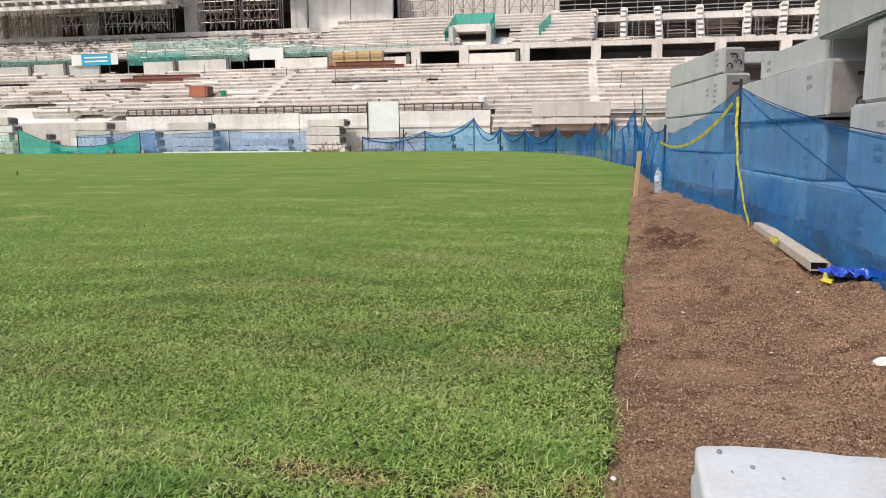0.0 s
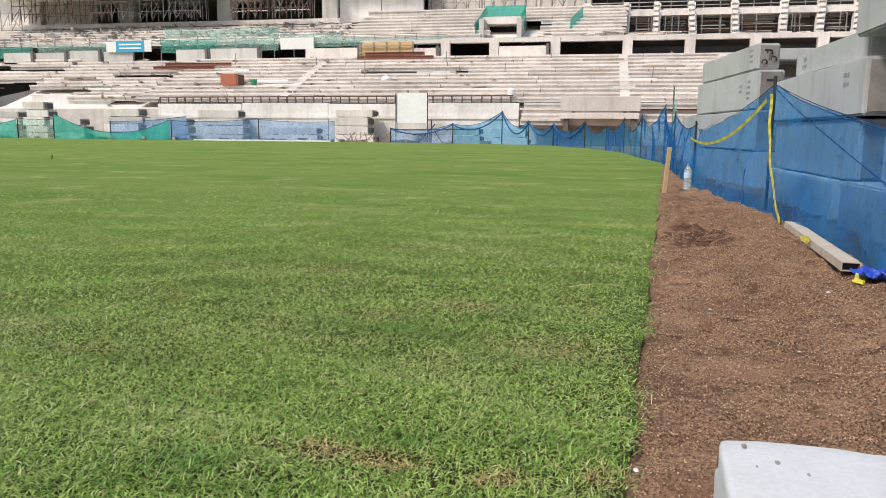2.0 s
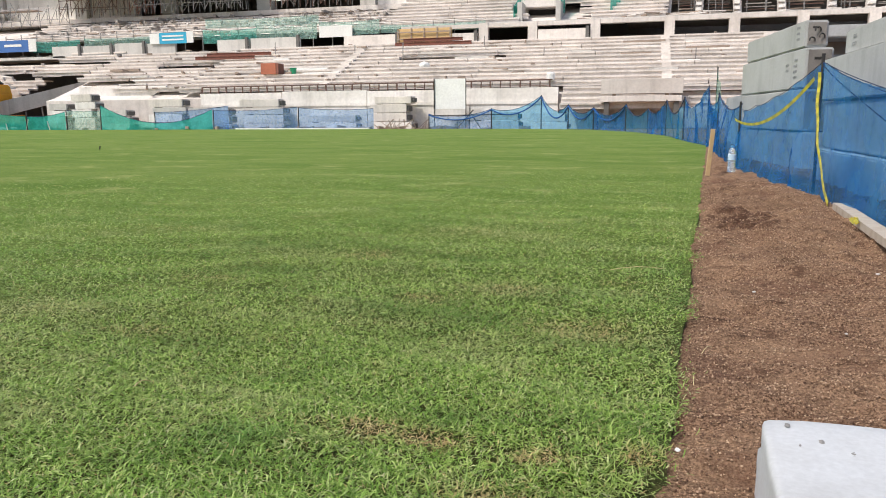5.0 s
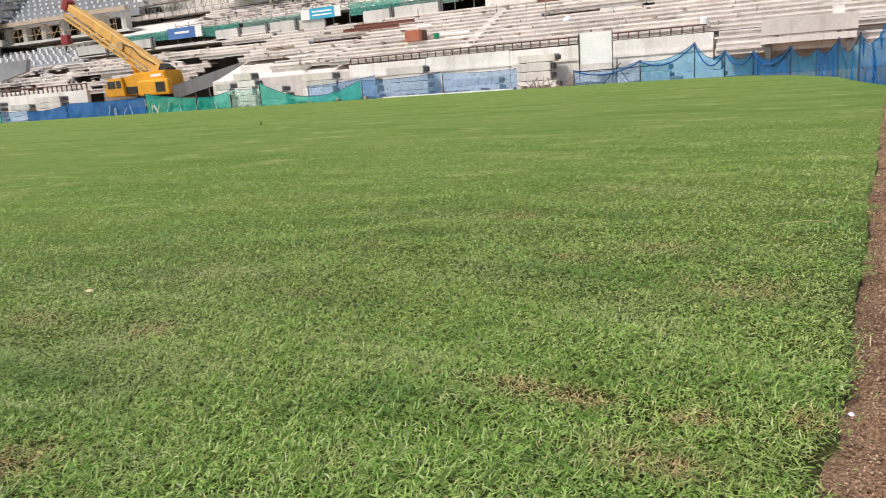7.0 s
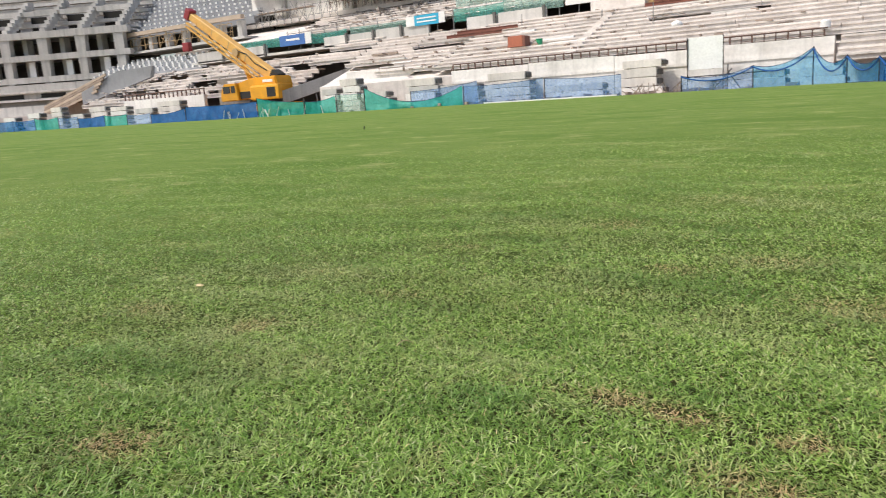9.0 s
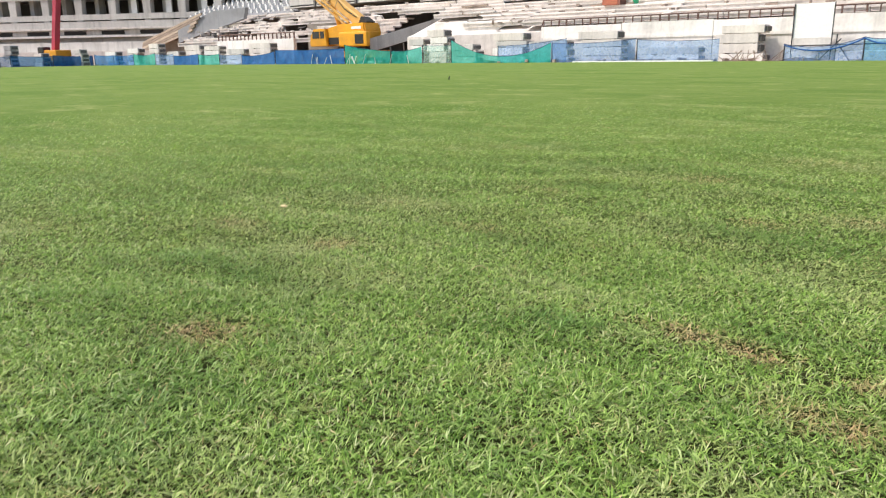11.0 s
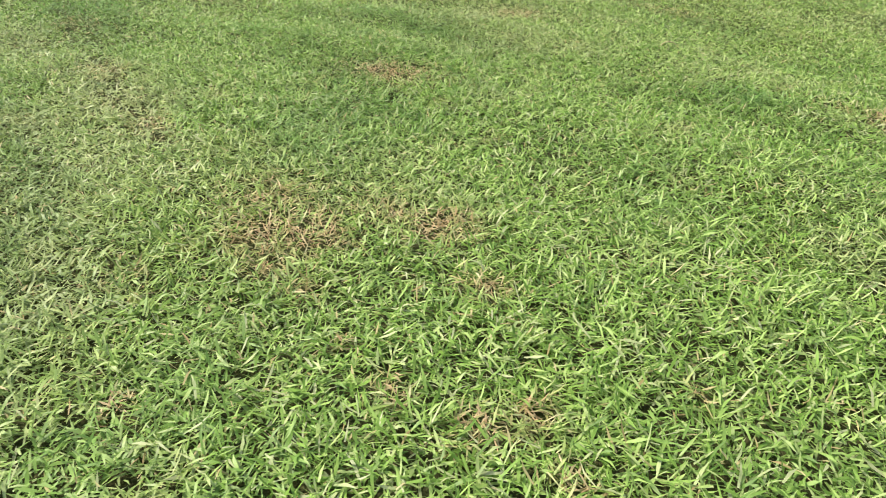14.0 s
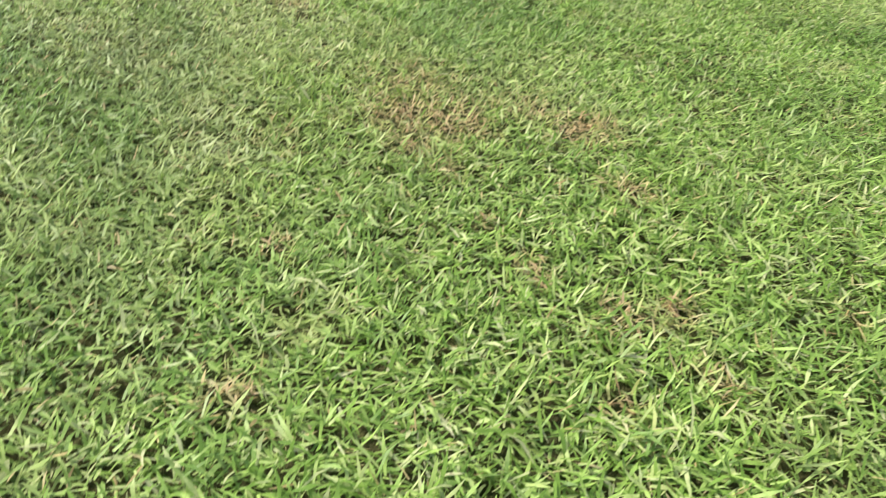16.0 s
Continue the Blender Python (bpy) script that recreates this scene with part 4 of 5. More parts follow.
def rubble(name, x0, x1, y0, y1, floor, count, lo, hi, label, material=None):
    """Loose broken pieces that lie about on steps and decks."""
    bm = bmesh.new()
    for k in range(count):
        x, y = rng.uniform(x0, x1), rng.uniform(y0, y1)
        w, d, h = rng.uniform(lo, hi) * rng.choice((1, 1, 2.4)), rng.uniform(lo * 0.5, hi * 0.4), rng.uniform(lo * 0.3, hi * 0.3)
        box(bm, -w / 2, -d / 2, 0, w / 2, d / 2, h, m=pose(x, y, floor(y), rng.uniform(-8, 8), rng.uniform(-8, 8), rng.uniform(0, 180)))
    ob = part(name, bm, material or rng.choice((M_DEBRIS, M_CREAM)))
    return tagged(ob, label, "rubble", kind="stuff")


def on_lower(y):
    return 3.05 + 0.335 * math.floor((y - 50.6) / 0.86)


def on_upper(y):
    return 8.9 + 0.36 * math.floor((y - 64.5) / 0.9)


rubble("rubble", -60, -23, 64.6, 69.6, on_upper, 240, 0.2, 0.9, "broken concrete and boards strewn over steps", M_PANEL)
rubble("rubble", -60, -23, 64.6, 69.6, on_upper, 140, 0.15, 0.7, "pale broken pieces strewn over steps", M_CREAM)
rubble("rubble", -60, -23, 64.6, 69.6, on_upper, 150, 0.15, 0.6, "brown timber offcuts strewn over steps", M_DEBRIS)
rubble("rubble", -44, -6, 50.8, 60.6, on_lower, 110, 0.1, 0.6, "small loose pieces on the terrace steps")
rubble("rubble", 2, 24, 50.8, 60.6, on_lower, 50, 0.1, 0.5, "small loose pieces on the terrace steps")
rubble("rubble", -1, 26, 64.2, 68.2, lambda y: 8.5, 160, 0.2, 0.9, "heaped boards and pieces before the dark bays")
rubble("rubble", -60, -13, 61.5, 63.6, lambda y: 6.72, 120, 0.2, 0.7, "pieces stored along the concourse", M_PANEL)
rubble("rubble", -98, -46, 47.3, 50, lambda y: -0.08, 160, 0.2, 0.8, "pieces lying behind the pitch net")
rubble("rubble", -45, -6, 47.3, 49.5, lambda y: -0.08, 110, 0.2, 0.8, "pieces lying behind the pitch net")
rubble("rubble", -88, -53, 53.3, 61.5, lambda y: 2.6 + 0.42 * math.floor((y - 53.0) / 1.0), 150, 0.2, 0.9, "pieces strewn over the far steps")
# slender poles standing on the terrace
for x, r, h in ((-17.6, 5, 1.6), (-22.5, 8, 0.8), (-7, 6, 0.7), (3.5, 4, 0.9), (-30, 9, 1.0), (-12, 9, 0.9)):
    o = thing("thin_pole", (x, 50.6 + 0.86 * r + 0.5, 3.05 + 0.335 * r), 0, "thin steel pole standing on a step", "pole", "thin poles")
    rod_part("pole", (0, 0, 0), (0.03, 0, h), 0.035, M_STEEL, o, n=5)

# ---- end stand ----
end_b = thing("end_building", (0, 0, 0), 0, "grey concrete frame of the curved end stand", "building", kind="structure")
ang = math.degrees(math.atan(0.545))
em = Matrix.Translation((-99, 62, 0)) @ pose(0, 0, 0, 0, 0, ang)
for z0, z1 in ((3.0, 3.9), (6.4, 7.2), (9.4, 10.2), (12.4, 13.3)):
    box_part("slab_edge", (-46, 0, z0, 6, 1.0, z1), M_CONC, end_b, m=em)
    box_part("floor", (-46, 1.0, z0 + 0.3, 6, 9, z0 + 0.6), M_CONC, end_b, m=em)
for i in range(9):
    x = 4.5 - 5.6 * i
    bm = bmesh.new()
    vs = box(bm, x - 0.75, 0.1, 3.9, x + 0.75, 1.1, 12.6)
    for v in vs:
        if v.co.z < 5:
            v.co.x = x + (v.co.x - x) * 0.6
        v.co = em @ v.co
    part("column", bm, M_CONC, end_b)
    if i < 8:
        for z in (10.2, 7.2):
            box_part("inner_column", (x - 4.3, 2.2, z, x - 3.6, 3.8, z + 2.3), M_CONC, end_b, m=em)
        if i <= 2:
            box_part("white_sheet", (x - 2.9, 0.75, 7.2, x - 2.0, 0.85, 9.3), M_WHITE, end_b, m=em)
    bm = bmesh.new()
    for k in range(9):
        box(bm, x - 0.35, 0.6 + k * 0.75, 12.9 + k * 0.55, x + 0.35, 2.0 + k * 0.75, 13.9 + k * 0.55, m=em)
    part("stepped_raker", bm, M_CONC, end_b)
    box_part("tie", (x - 5.0, 4.6, 16.0, x, 5.2, 16.7), M_CONC, end_b, m=em)
# wall colour carries the shade inside the frame
box_part("back_wall", (-46, 8.9, 0, 6, 9.2, 13), M_DARK, end_b, m=em)
for k in range(0, 11, 2):
    box_part("seat_slab", (-46, 3.2 + k * 0.95, 13.3 + k * 0.62, 6, 4.3 + k * 0.95, 13.75 + k * 0.62), M_CONC, end_b, m=em)
box_part("upper_back_wall", (-46, 14.2, 13.0, 6, 14.5, 26), M_CONC, end_b, m=em)
box_part("closing_wall", (-46, -0.4, 0, 5.4, -0.1, 6.2), M_CONC, end_b, m=em)
for z, d in ((5.0, 0.7), (3.9, 1.0)):
    box_part("wall_ledge", (-46, -0.4 - d, z, 5.0, -0.42, z + 0.28), M_CREAM, end_b, m=em)
# near-black plates on the wall face, painted as the shade of niches
for i in range(6):
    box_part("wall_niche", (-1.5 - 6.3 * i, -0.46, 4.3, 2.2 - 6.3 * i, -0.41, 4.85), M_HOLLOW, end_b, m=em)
# black sheets stand for the shade between the rakers
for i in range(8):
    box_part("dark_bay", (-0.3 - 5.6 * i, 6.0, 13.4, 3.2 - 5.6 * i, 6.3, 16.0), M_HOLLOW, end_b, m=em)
box_part("low_wall", (-46, -3.0, 0, 3, -2.6, 3.2), M_CONC, end_b, m=em)
box_part("low_ledge", (-46, -4.6, 0, -4, -3.0, 1.9), M_CREAM, end_b, m=em)


def seat_bank(at, turn, cols, rows, pitch_x, tread, riser, label):
    t = thing("seat_bank", at, turn, label, "seating", "grey seat banks")
    w = cols * pitch_x
    for r in range(rows):
        box_part("step", (0, r * tread, r * riser - 0.9, w, (r + 1) * tread, r * riser), M_SEAT, t)
    seat = bpy.data.meshes.new("seat_base")
    seat.from_pydata([(0.3 * a - 0.15, 0.3 * b, 0.27 * c) for a, b, c in CUBE], [], FACES)
    for r in range(rows):
        for c in range(cols):
            x = (c + 0.5 + 0.12 * math.sin(r * 3 + c)) * pitch_x
            link("seat_base", seat, M_WHITE, t).location = (x, r * tread + 0.08, r * riser + 0.002)
    return t


seat_bank((-97, 60.5, 6.3), 5, 20, 7, 1.05, 0.8, 0.34, "grey seating bank dotted with white seat bases")
seat_bank((-100, 66.2, 12.5), 8, 25, 11, 1.05, 1.1, 0.72, "upper grey seating bank dotted with white seat bases")
box_part("bank_support", (-95, 62.5, 0, -78, 66, 6.0), M_DARK, end_b)
box_part("walkway_beam", (-96, 65.8, 11.75, -72, 66.4, 12.25), M_EARTH, end_b, "tan formwork edged walkway")
# black sheet in place of the shade behind the walkway
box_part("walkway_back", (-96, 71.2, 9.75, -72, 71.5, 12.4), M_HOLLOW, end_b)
box_part("gap_wall", (-112, 86.2, 0, -60, 86.6, 24), M_PANEL, end_b)
box_part("walkway_floor", (-96, 66.0, 9.4, -72, 71, 9.7), M_CONC, end_b)
for k in range(7):
    box_part("walkway_column", (-95 + 3.6 * k, 66.3, 9.7, -94.2 + 3.6 * k, 67.1, 11.6), M_CONC, end_b)
scaffold(-95, -74, 66.0, 9.7, 11.5, 1.6, "yellow brown scaffold along the walkway", M_WOOD)
rs = thing("raking_stair", (0, 0, 0), 0, "brown dusty raking stair beside a grey sloping wall", "stair")
for k in range(26):
    u = k / 25
    x, z = lerp(-105, -89, u), lerp(2.0, 5.6, u)
    box_part("tread", (x, 56.9, z - 0.25, x + 0.75, 59.5, z), M_DEBRIS if k % 3 else M_CREAM, rs)
for k in range(5):
    bm = bmesh.new()
    vs = box(bm, -105.5, 56.3 + 0.05 * k, 0, -89.5 + 0.5 * k, 56.5 + 0.05 * k, 0.3)
    for v in vs:
        v.co.z += 0.75 + 0.36 * k + (v.co.x + 105.5) * 0.215
    part("stringer", bm, (M_EARTH, M_DEBRIS)[k % 2], rs)
bm = bmesh.new()
vs = [bm.verts.new(c) for c in ((-92.5, 56.0, 2.7), (-80.5, 58.0, 5.4), (-80.0, 58.0, 6.7), (-85.8, 57.1, 6.5), (-92.5, 56.0, 4.3))]
vt = [bm.verts.new(v.co + Vector((0, 0.5, 0))) for v in vs]
bm.faces.new(vs)
bm.faces.new(vt[::-1])
for k in range(5):
    n = (k + 1) % 5
    bm.faces.new((vs[n], vs[k], vt[k], vt[n]))
part("side_wall", bm, M_SEAT, rs, "smooth grey sloping wall")
rod_part("prop", (-90, 57.5, -0.1), (-90, 57.5, 4.5), 0.3, M_CONC, rs)
rod_part("prop", (-104, 58, -0.1), (-104, 58, 2.4), 0.3, M_CONC, rs)
rod_part("prop", (-84, 57.8, -0.1), (-84, 57.8, 4.8), 0.3, M_CONC, rs)


# ---- crane ----
def crane():
    t = thing("mobile_crane", (-55.0, 51.6, -0.09), 0, "yellow mobile crane with raised telescopic boom and red hook", "crane")
    bm = bmesh.new()
    box(bm, -4.6, -1.2, 0.55, 4.6, 1.2, 1.25)
    bmesh.ops.bevel(bm, geom=bm.edges[:], offset=0.08, segments=2, affect="EDGES")
    part("carrier", bm, M_YELLOW, t)
    for x in (-3.4, -2.0, 1.8, 3.2):
        for y in (-1.25, 1.0):
            w = bmesh.new()
            lathe(w, [(0.3, 0), (0.52, 0.03), (0.55, 0.12), (0.52, 0.26), (0.3, 0.3)], 18)
            for v in w.verts:
                v.co = Vector((x + v.co.x, y - 0.05 + v.co.z, 0.55 + v.co.y))
            wheel = part("wheel", w, M_TYRE, t)
            h = bmesh.new()
            lathe(h, [(0.22, 0), (0.2, 0.34)], 12)
            for v in h.verts:
                v.co = Vector((x + v.co.x, y - 0.07 + v.co.z, 0.55 + v.co.y))
            part("rim", h, M_YELLOW, wheel)
    bm = bmesh.new()
    lathe(bm, [(1.0, 1.25), (1.0, 1.6), (0.8, 1.7)], 20)
    part("turntable", bm, M_TYRE, t)
    bm = bmesh.new()
    vs = [bm.verts.new(c) for c in ((-1.9, -1.2, 1.75), (3.6, -1.2, 1.75), (3.7, -1.2, 3.0), (3.5, -1.2, 3.75), (0.2, -1.2, 3.7), (-2.4, -1.2, 3.2))]
    vt = [bm.verts.new((v.co.x, 1.0, v.co.z)) for v in vs]
    bm.faces.new(vs)
    bm.faces.new(vt[::-1])
    for i in range(6):
        j = (i + 1) % 6
        bm.faces.new((vs[j], vs[i], vt[i], vt[j]))
    bmesh.ops.bevel(bm, geom=bm.edges[:], offset=0.12, segments=2, affect="EDGES")
    part("superstructure", bm, M_YELLOW, t)
    box_part("name_bar", (1.9, -1.235, 3.2, 3.2, -1.215, 3.45), M_WHITE, t)
    # flat black plate, colour for the shade below the deck
    box_part("shadow_gap", (-1.6, -1.23, 1.85, 0.6, -1.21, 2.5), M_HOLLOW, t, "near-black plate painted as shade under the machine deck")
    engine = box_part("engine_cover", (0.6, -1.75, 1.6, 4.4, -1.22, 2.95), M_YELLOW, t, bevel=0.16)
    box_part("grille", (2.9, -1.78, 1.85, 4.0, -1.752, 2.7), M_HOLLOW, engine)
    bm = bmesh.new()
    vs = [bm.verts.new(c) for c in ((-3.9, -1.5, 1.7), (-1.3, -1.5, 1.7), (-1.5, -1.5, 3.35), (-3.3, -1.5, 3.35), (-3.8, -1.5, 2.6))]
    vt = [bm.verts.new((v.co.x, -0.2, v.co.z)) for v in vs]
    bm.faces.new(vs)
    bm.faces.new(vt[::-1])
    for i in range(5):
        j = (i + 1) % 5
        bm.faces.new((vs[j], vs[i], vt[i], vt[j]))
    bmesh.ops.bevel(bm, geom=bm.edges[:], offset=0.07, segments=2, affect="EDGES")
    cab = part("cab", bm, M_YELLOW, t)
    box_part("window", (-3.4, -1.53, 2.45, -2.4, -1.51, 3.1), M_GLASS, cab)
    box_part("window", (-2.25, -1.53, 2.45, -1.7, -1.51, 3.1), M_GLASS, cab)
    # boom, raised towards the end stand
    foot, tip = Vector((1.9, 0, 3.95)), Vector((-8.6, 0, 10.45))
    d = (tip - foot).normalized()
    rot = Matrix((d, Vector((0, 1, 0)), d.cross(Vector((0, 1, 0))))).transposed().to_4x4()
    bmx = Matrix.Translation(foot) @ rot
    full = (tip - foot).length
    for nm, a, b, w in (("boom_base", -0.8, full * 0.7, 0.47), ("boom_section", full * 0.7 + 0.002, full * 0.88, 0.41), ("boom_section", full * 0.88 + 0.002, full * 0.985, 0.35)):
        bm = bmesh.new()
        box(bm, a, -w, -w, b, w, w)
        bmesh.ops.bevel(bm, geom=bm.edges[:], offset=0.06, segments=1, affect="EDGES")
        bm.transform(bmx)
        part(nm, bm, M_BOOM, t)
    box_part("boom_head", (full * 0.985, -0.45, -0.6, full * 1.045, 0.45, 0.5), M_CRANERED, t, bevel=0.12, m=bmx)
    box_part("fly_jib", (0.6, -0.95, 0.42, full * 0.95, -0.7, 0.56), M_BOOM, t, m=bmx)
    box_part("fly_jib", (0.9, -0.95, 0.82, full * 0.95, -0.7, 0.94), M_BOOM, t, m=bmx)
    for k in range(12):
        rod_part("jib_brace", tuple(bmx @ Vector((0.9 + 0.87 * k, -0.82, 0.5 + 0.38 * (k % 2)))), tuple(bmx @ Vector((1.77 + 0.87 * k, -0.82, 0.88 - 0.38 * (k % 2)))), 0.06, M_WOOD, t, n=5)
    box_part("winch", (-1.3, -0.55, -0.7, -0.3, 0.55, 0.35), M_HOLLOW, t, "dark greasy winch drum", bevel=0.12, m=bmx)
    chain_pts = [tuple(bmx @ Vector((a, -0.52, z))) for a, z in ((0.2, -0.3), (2.0, -0.15), (3.2, -0.42), (4.6, -0.1))]
    hose = bmesh.new()
    tube(hose, chain_pts, 0.05, 5)
    part("hose", hose, M_TYRE, t)
    for k in range(3):
        box_part("boom_mark", (3.2 + k * 2.6, -0.49, -0.4, 3.3 + k * 2.6, -0.472, 0.4), M_WOOD, t, m=bmx)
    bm = bmesh.new()
    lathe(bm, [(0.42, 0), (0.42, 0.16)], 18)
    bm.transform(bmx @ pose(4.6, -0.48, 0.15, 90))
    part("sheave", bm, M_WOOD, t)
    rod_part("lift_cylinder", (-0.6, 0, 2.6), tuple(foot + d * 4.6 + Vector((0, 0, -0.5))), 0.22, M_YELLOW, t, n=10)
    hook = Vector((-9.75, 0, 7.95))
    for dx in (-0.18, 0.18):
        rod_part("cable", (hook.x + dx, 0, hook.z), (tip.x - 0.55 + dx, 0, tip.z + 0.2), 0.03, M_STEEL, t, n=5)
    hb = box_part("hook_block", (hook.x - 0.55, -0.25, hook.z - 0.9, hook.x + 0.45, 0.25, hook.z), M_CRANERED, t, bevel=0.1)
    bm = bmesh.new()
    chain(bm, [(hook.x + 0.28 * math.cos(a) - 0.05, 0, hook.z - 1.35 + 0.28 * math.sin(a)) for a in [math.pi * 0.5 + 0.4 * i for i in range(10)]], 0.07, 6)
    part("hook", bm, M_HOLLOW, hb)
    for x in (-3.9, 3.9):
        box_part("outrigger", (x - 0.15, -2.6, 0.55, x + 0.15, -1.2, 0.85), M_YELLOW, t)
        box_part("outrigger_leg", (x - 0.2, -2.7, 0.0, x + 0.2, -2.4, 0.6), M_YELLOW, t)
    return t


crane()


def small_crane(at, turn, material, body, label):
    t = thing("small_crane", at, turn, label, "crane", "machines at the pitch end")
    box_part("tracks", (-2.0, -1.3, 0, 2.0, 1.3, 0.7), M_TYRE, t, bevel=0.15)
    box_part("body", (-1.6, -1.1, 0.7, 1.8, 1.1, 2.1), body, t, bevel=0.12)
    box_part("cab", (-1.9, -1.2, 0.8, -0.7, -0.1, 2.5), M_GLASS, t, bevel=0.1)
    bm = bmesh.new()
    box(bm, -0.35, -0.35, 1.6, 0.35, 0.35, 11)
    for v in bm.verts:
        v.co.x += 0.28 * (v.co.z - 1.6)
    part("boom", bm, material, t)
    return t


small_crane((-103.5, 44.5, -0.09), 10, M_PINK, M_YELLOW, "small crane with a raspberry red boom")
small_crane((-106, 36.2, -0.09), -60, M_YELLOW, M_BLUEB, "dark blue machine with a yellow boom")


# ---- stacks of cast blocks beside the sand ----
def bars(t, x, y, z, lines, w=0.09, gap=0.07):
    """Faded stencilled marks as plain bars on a face towards the pitch."""
    for i in range(lines):
        k = 0.0
        for j in range(4):
            l = rng.uniform(0.012, 0.03)
            if k + l > w * 1.6:
                break
            box_part("stencil_bar", (x - 0.003, y + k, z - i * gap, x - 0.0004, y + k + l, z - i * gap + 0.03), M_INK, t)
            k += l + rng.uniform(0.012, 0.02)


def loop(t, at, r=0.035, axis="y"):
    bm = bmesh.new()
    pts = []
    for i in range(11):
        a = -0.4 + 3.9 * i / 10
        pts.append((at[0] + r * math.cos(a), at[1] - 0.02 - 0.01 * i / 3, at[2] + r * math.sin(a)))
    chain(bm, pts, 0.008, 6)
    part("lifting_loop", bm, M_BLACK, t)


def cast_block(x0, y0, z0, x1, y1, z1, label, marks=(), loops=(), turn=0.0, recess=False):
    cx, cy = (x0 + x1) / 2, (y0 + y1) / 2
    t = thing("concrete_block", (cx, cy, z0), turn, label, "concrete block", "cast blocks stacked behind the net")
    hx, hy, h = (x1 - x0) / 2, (y1 - y0) / 2, z1 - z0
    bm = bmesh.new()
    box(bm, -hx, -hy, 0, hx, hy, h)
    bmesh.ops.subdivide_edges(bm, edges=[e for e in bm.edges if e.calc_length() > 0.4], cuts=5, use_grid_fill=True)
    bmesh.ops.bevel(bm, geom=[e for e in bm.edges if e.calc_face_angle(0) > 0.5], offset=0.016, segments=2, affect="EDGES")
    for v in bm.verts:
        v.co += 0.006 * Vector(noise.noise_vector(v.co * 3.0 + Vector((cx, cy, z0))))
    part("body", bm, M_BLOCK, t)
    for u, w, n in marks:
        bars(t, -hx - 0.003, u, w, n)
    for lx, lz in loops:
        loop(t, (lx, -hy, lz))
    if recess:
        box_part("end_face", (-hx + 0.03, -hy - 0.012, 0.03, hx - 0.03, -hy - 0.004, h - 0.03), M_ROUGH, t, "rough brownish end face")
        # thin black plate on the end draws the shade of a slot
        box_part("recess", (-hx * 0.4, -hy - 0.016, h * 0.7, hx * 0.1, -hy - 0.006, h * 0.76), M_HOLLOW, t)
    return t


M_ROUGH = surface("rough stained end concrete", (0.27, 0.25, 0.23), (0.15, 0.13, 0.115), 0.95, 6, 50, 0.6, 0.008)
X = 1.9
cast_block(X, 3.2, 1.37, 3.1, 6.5, 2.05, "pale grey cast concrete block overhanging the stack", [(0.3, 0.5, 2), (1.0, 0.5, 1)])
cast_block(X + 0.02, 3.0, 0.86, 3.0, 5.58, 1.36, "pale grey cast concrete block with stencil marks", [(0.9, 0.4, 4), (0.55, 0.4, 3)])
cast_block(X - 0.02, 3.0, 0.33, 3.0, 5.66, 0.85, "pale grey cast concrete block with stencil marks", [(0.75, 0.38, 4), (0.4, 0.36, 3)])
cast_block(X - 0.1, 2.8, -0.1, 3.0, 6.2, 0.32, "grey cast concrete block at the foot of a stack", [(0.6, 0.3, 3), (1.0, 0.3, 3)])
cast_block(X, 6.2, 0.79, 2.55, 9.1, 1.21, "pale grey cast block with rusty lifting loops", [(-1.1, 0.3, 2)], [(-0.1, 0.1), (0.12, 0.1), (0.0, 0.24)], recess=True)
cast_block(X + 0.03, 6.3, 0.31, 2.5, 8.95, 0.77, "pale grey cast block under another", [(-1.0, 0.3, 4)], [(-0.1, 0.15), (0.1, 0.2)], recess=True)
cast_block(X - 0.06, 6.5, -0.1, 2.8, 8.8, 0.30, "grey cast concrete block on the ground")
cast_block(2.0, 6.55, 1.22, 2.6, 8.56, 1.45, "pale cast slab lying on the stack", [(0.62, 0.14, 2)], turn=0.8)
cast_block(1.815, 10.42, 1.46, 2.085, 13.2, 1.78, "weathered grey cast block on a leaning stack", [(-1.2, 0.24, 3)], [(-0.06, 0.08), (0.05, 0.12), (0.0, 0.2)], turn=6.2, recess=True)
cast_block(1.80, 10.3, 0.97, 2.12, 13.4, 1.45, "weathered grey cast block on a leaning stack", [(-1.25, 0.34, 4), (-0.9, 0.3, 2)], [(0.1, 0.3)], turn=6.2, recess=True)
cast_block(1.80, 10.3, 0.45, 2.2, 13.3, 0.96, "weathered grey cast block in a stack", [(-1.1, 0.36, 3)], turn=6.2, recess=True)
cast_block(1.8, 10.2, -0.1, 2.3, 13.5, 0.44, "weathered grey cast block at the ground", turn=6.2)
slab = cast_block(2.22, 10.85, 1.60, 2.75, 13.4, 1.76, "stained grey slab on timber packers behind the stack", turn=3.0)
for y in (-0.7, 0.8):
    box_part("packer", (-0.2, y, -0.2, 0.25, y + 0.1, 0.004), M_DEBRIS, slab)
cast_block(2.25, 11.0, -0.1, 3.0, 13.6, 1.405, "grey cast beam behind the leaning stack", turn=3.0)
cast_block(2.2, 16.2, -0.1, 3.2, 21, 1.1, "grey cast beam further along the net")
# concrete block near the turf edge
bm = bmesh.new()
box(bm, 0, -0.75, 0, 0.9, 0, 0.22)
bmesh.ops.bevel(bm, geom=bm.edges[:], offset=0.011, segments=2, affect="EDGES", profile=0.55)
bmesh.ops.subdivide_edges(bm, edges=[e for e in bm.edges if e.calc_length() > 0.1], cuts=14, use_grid_fill=True)
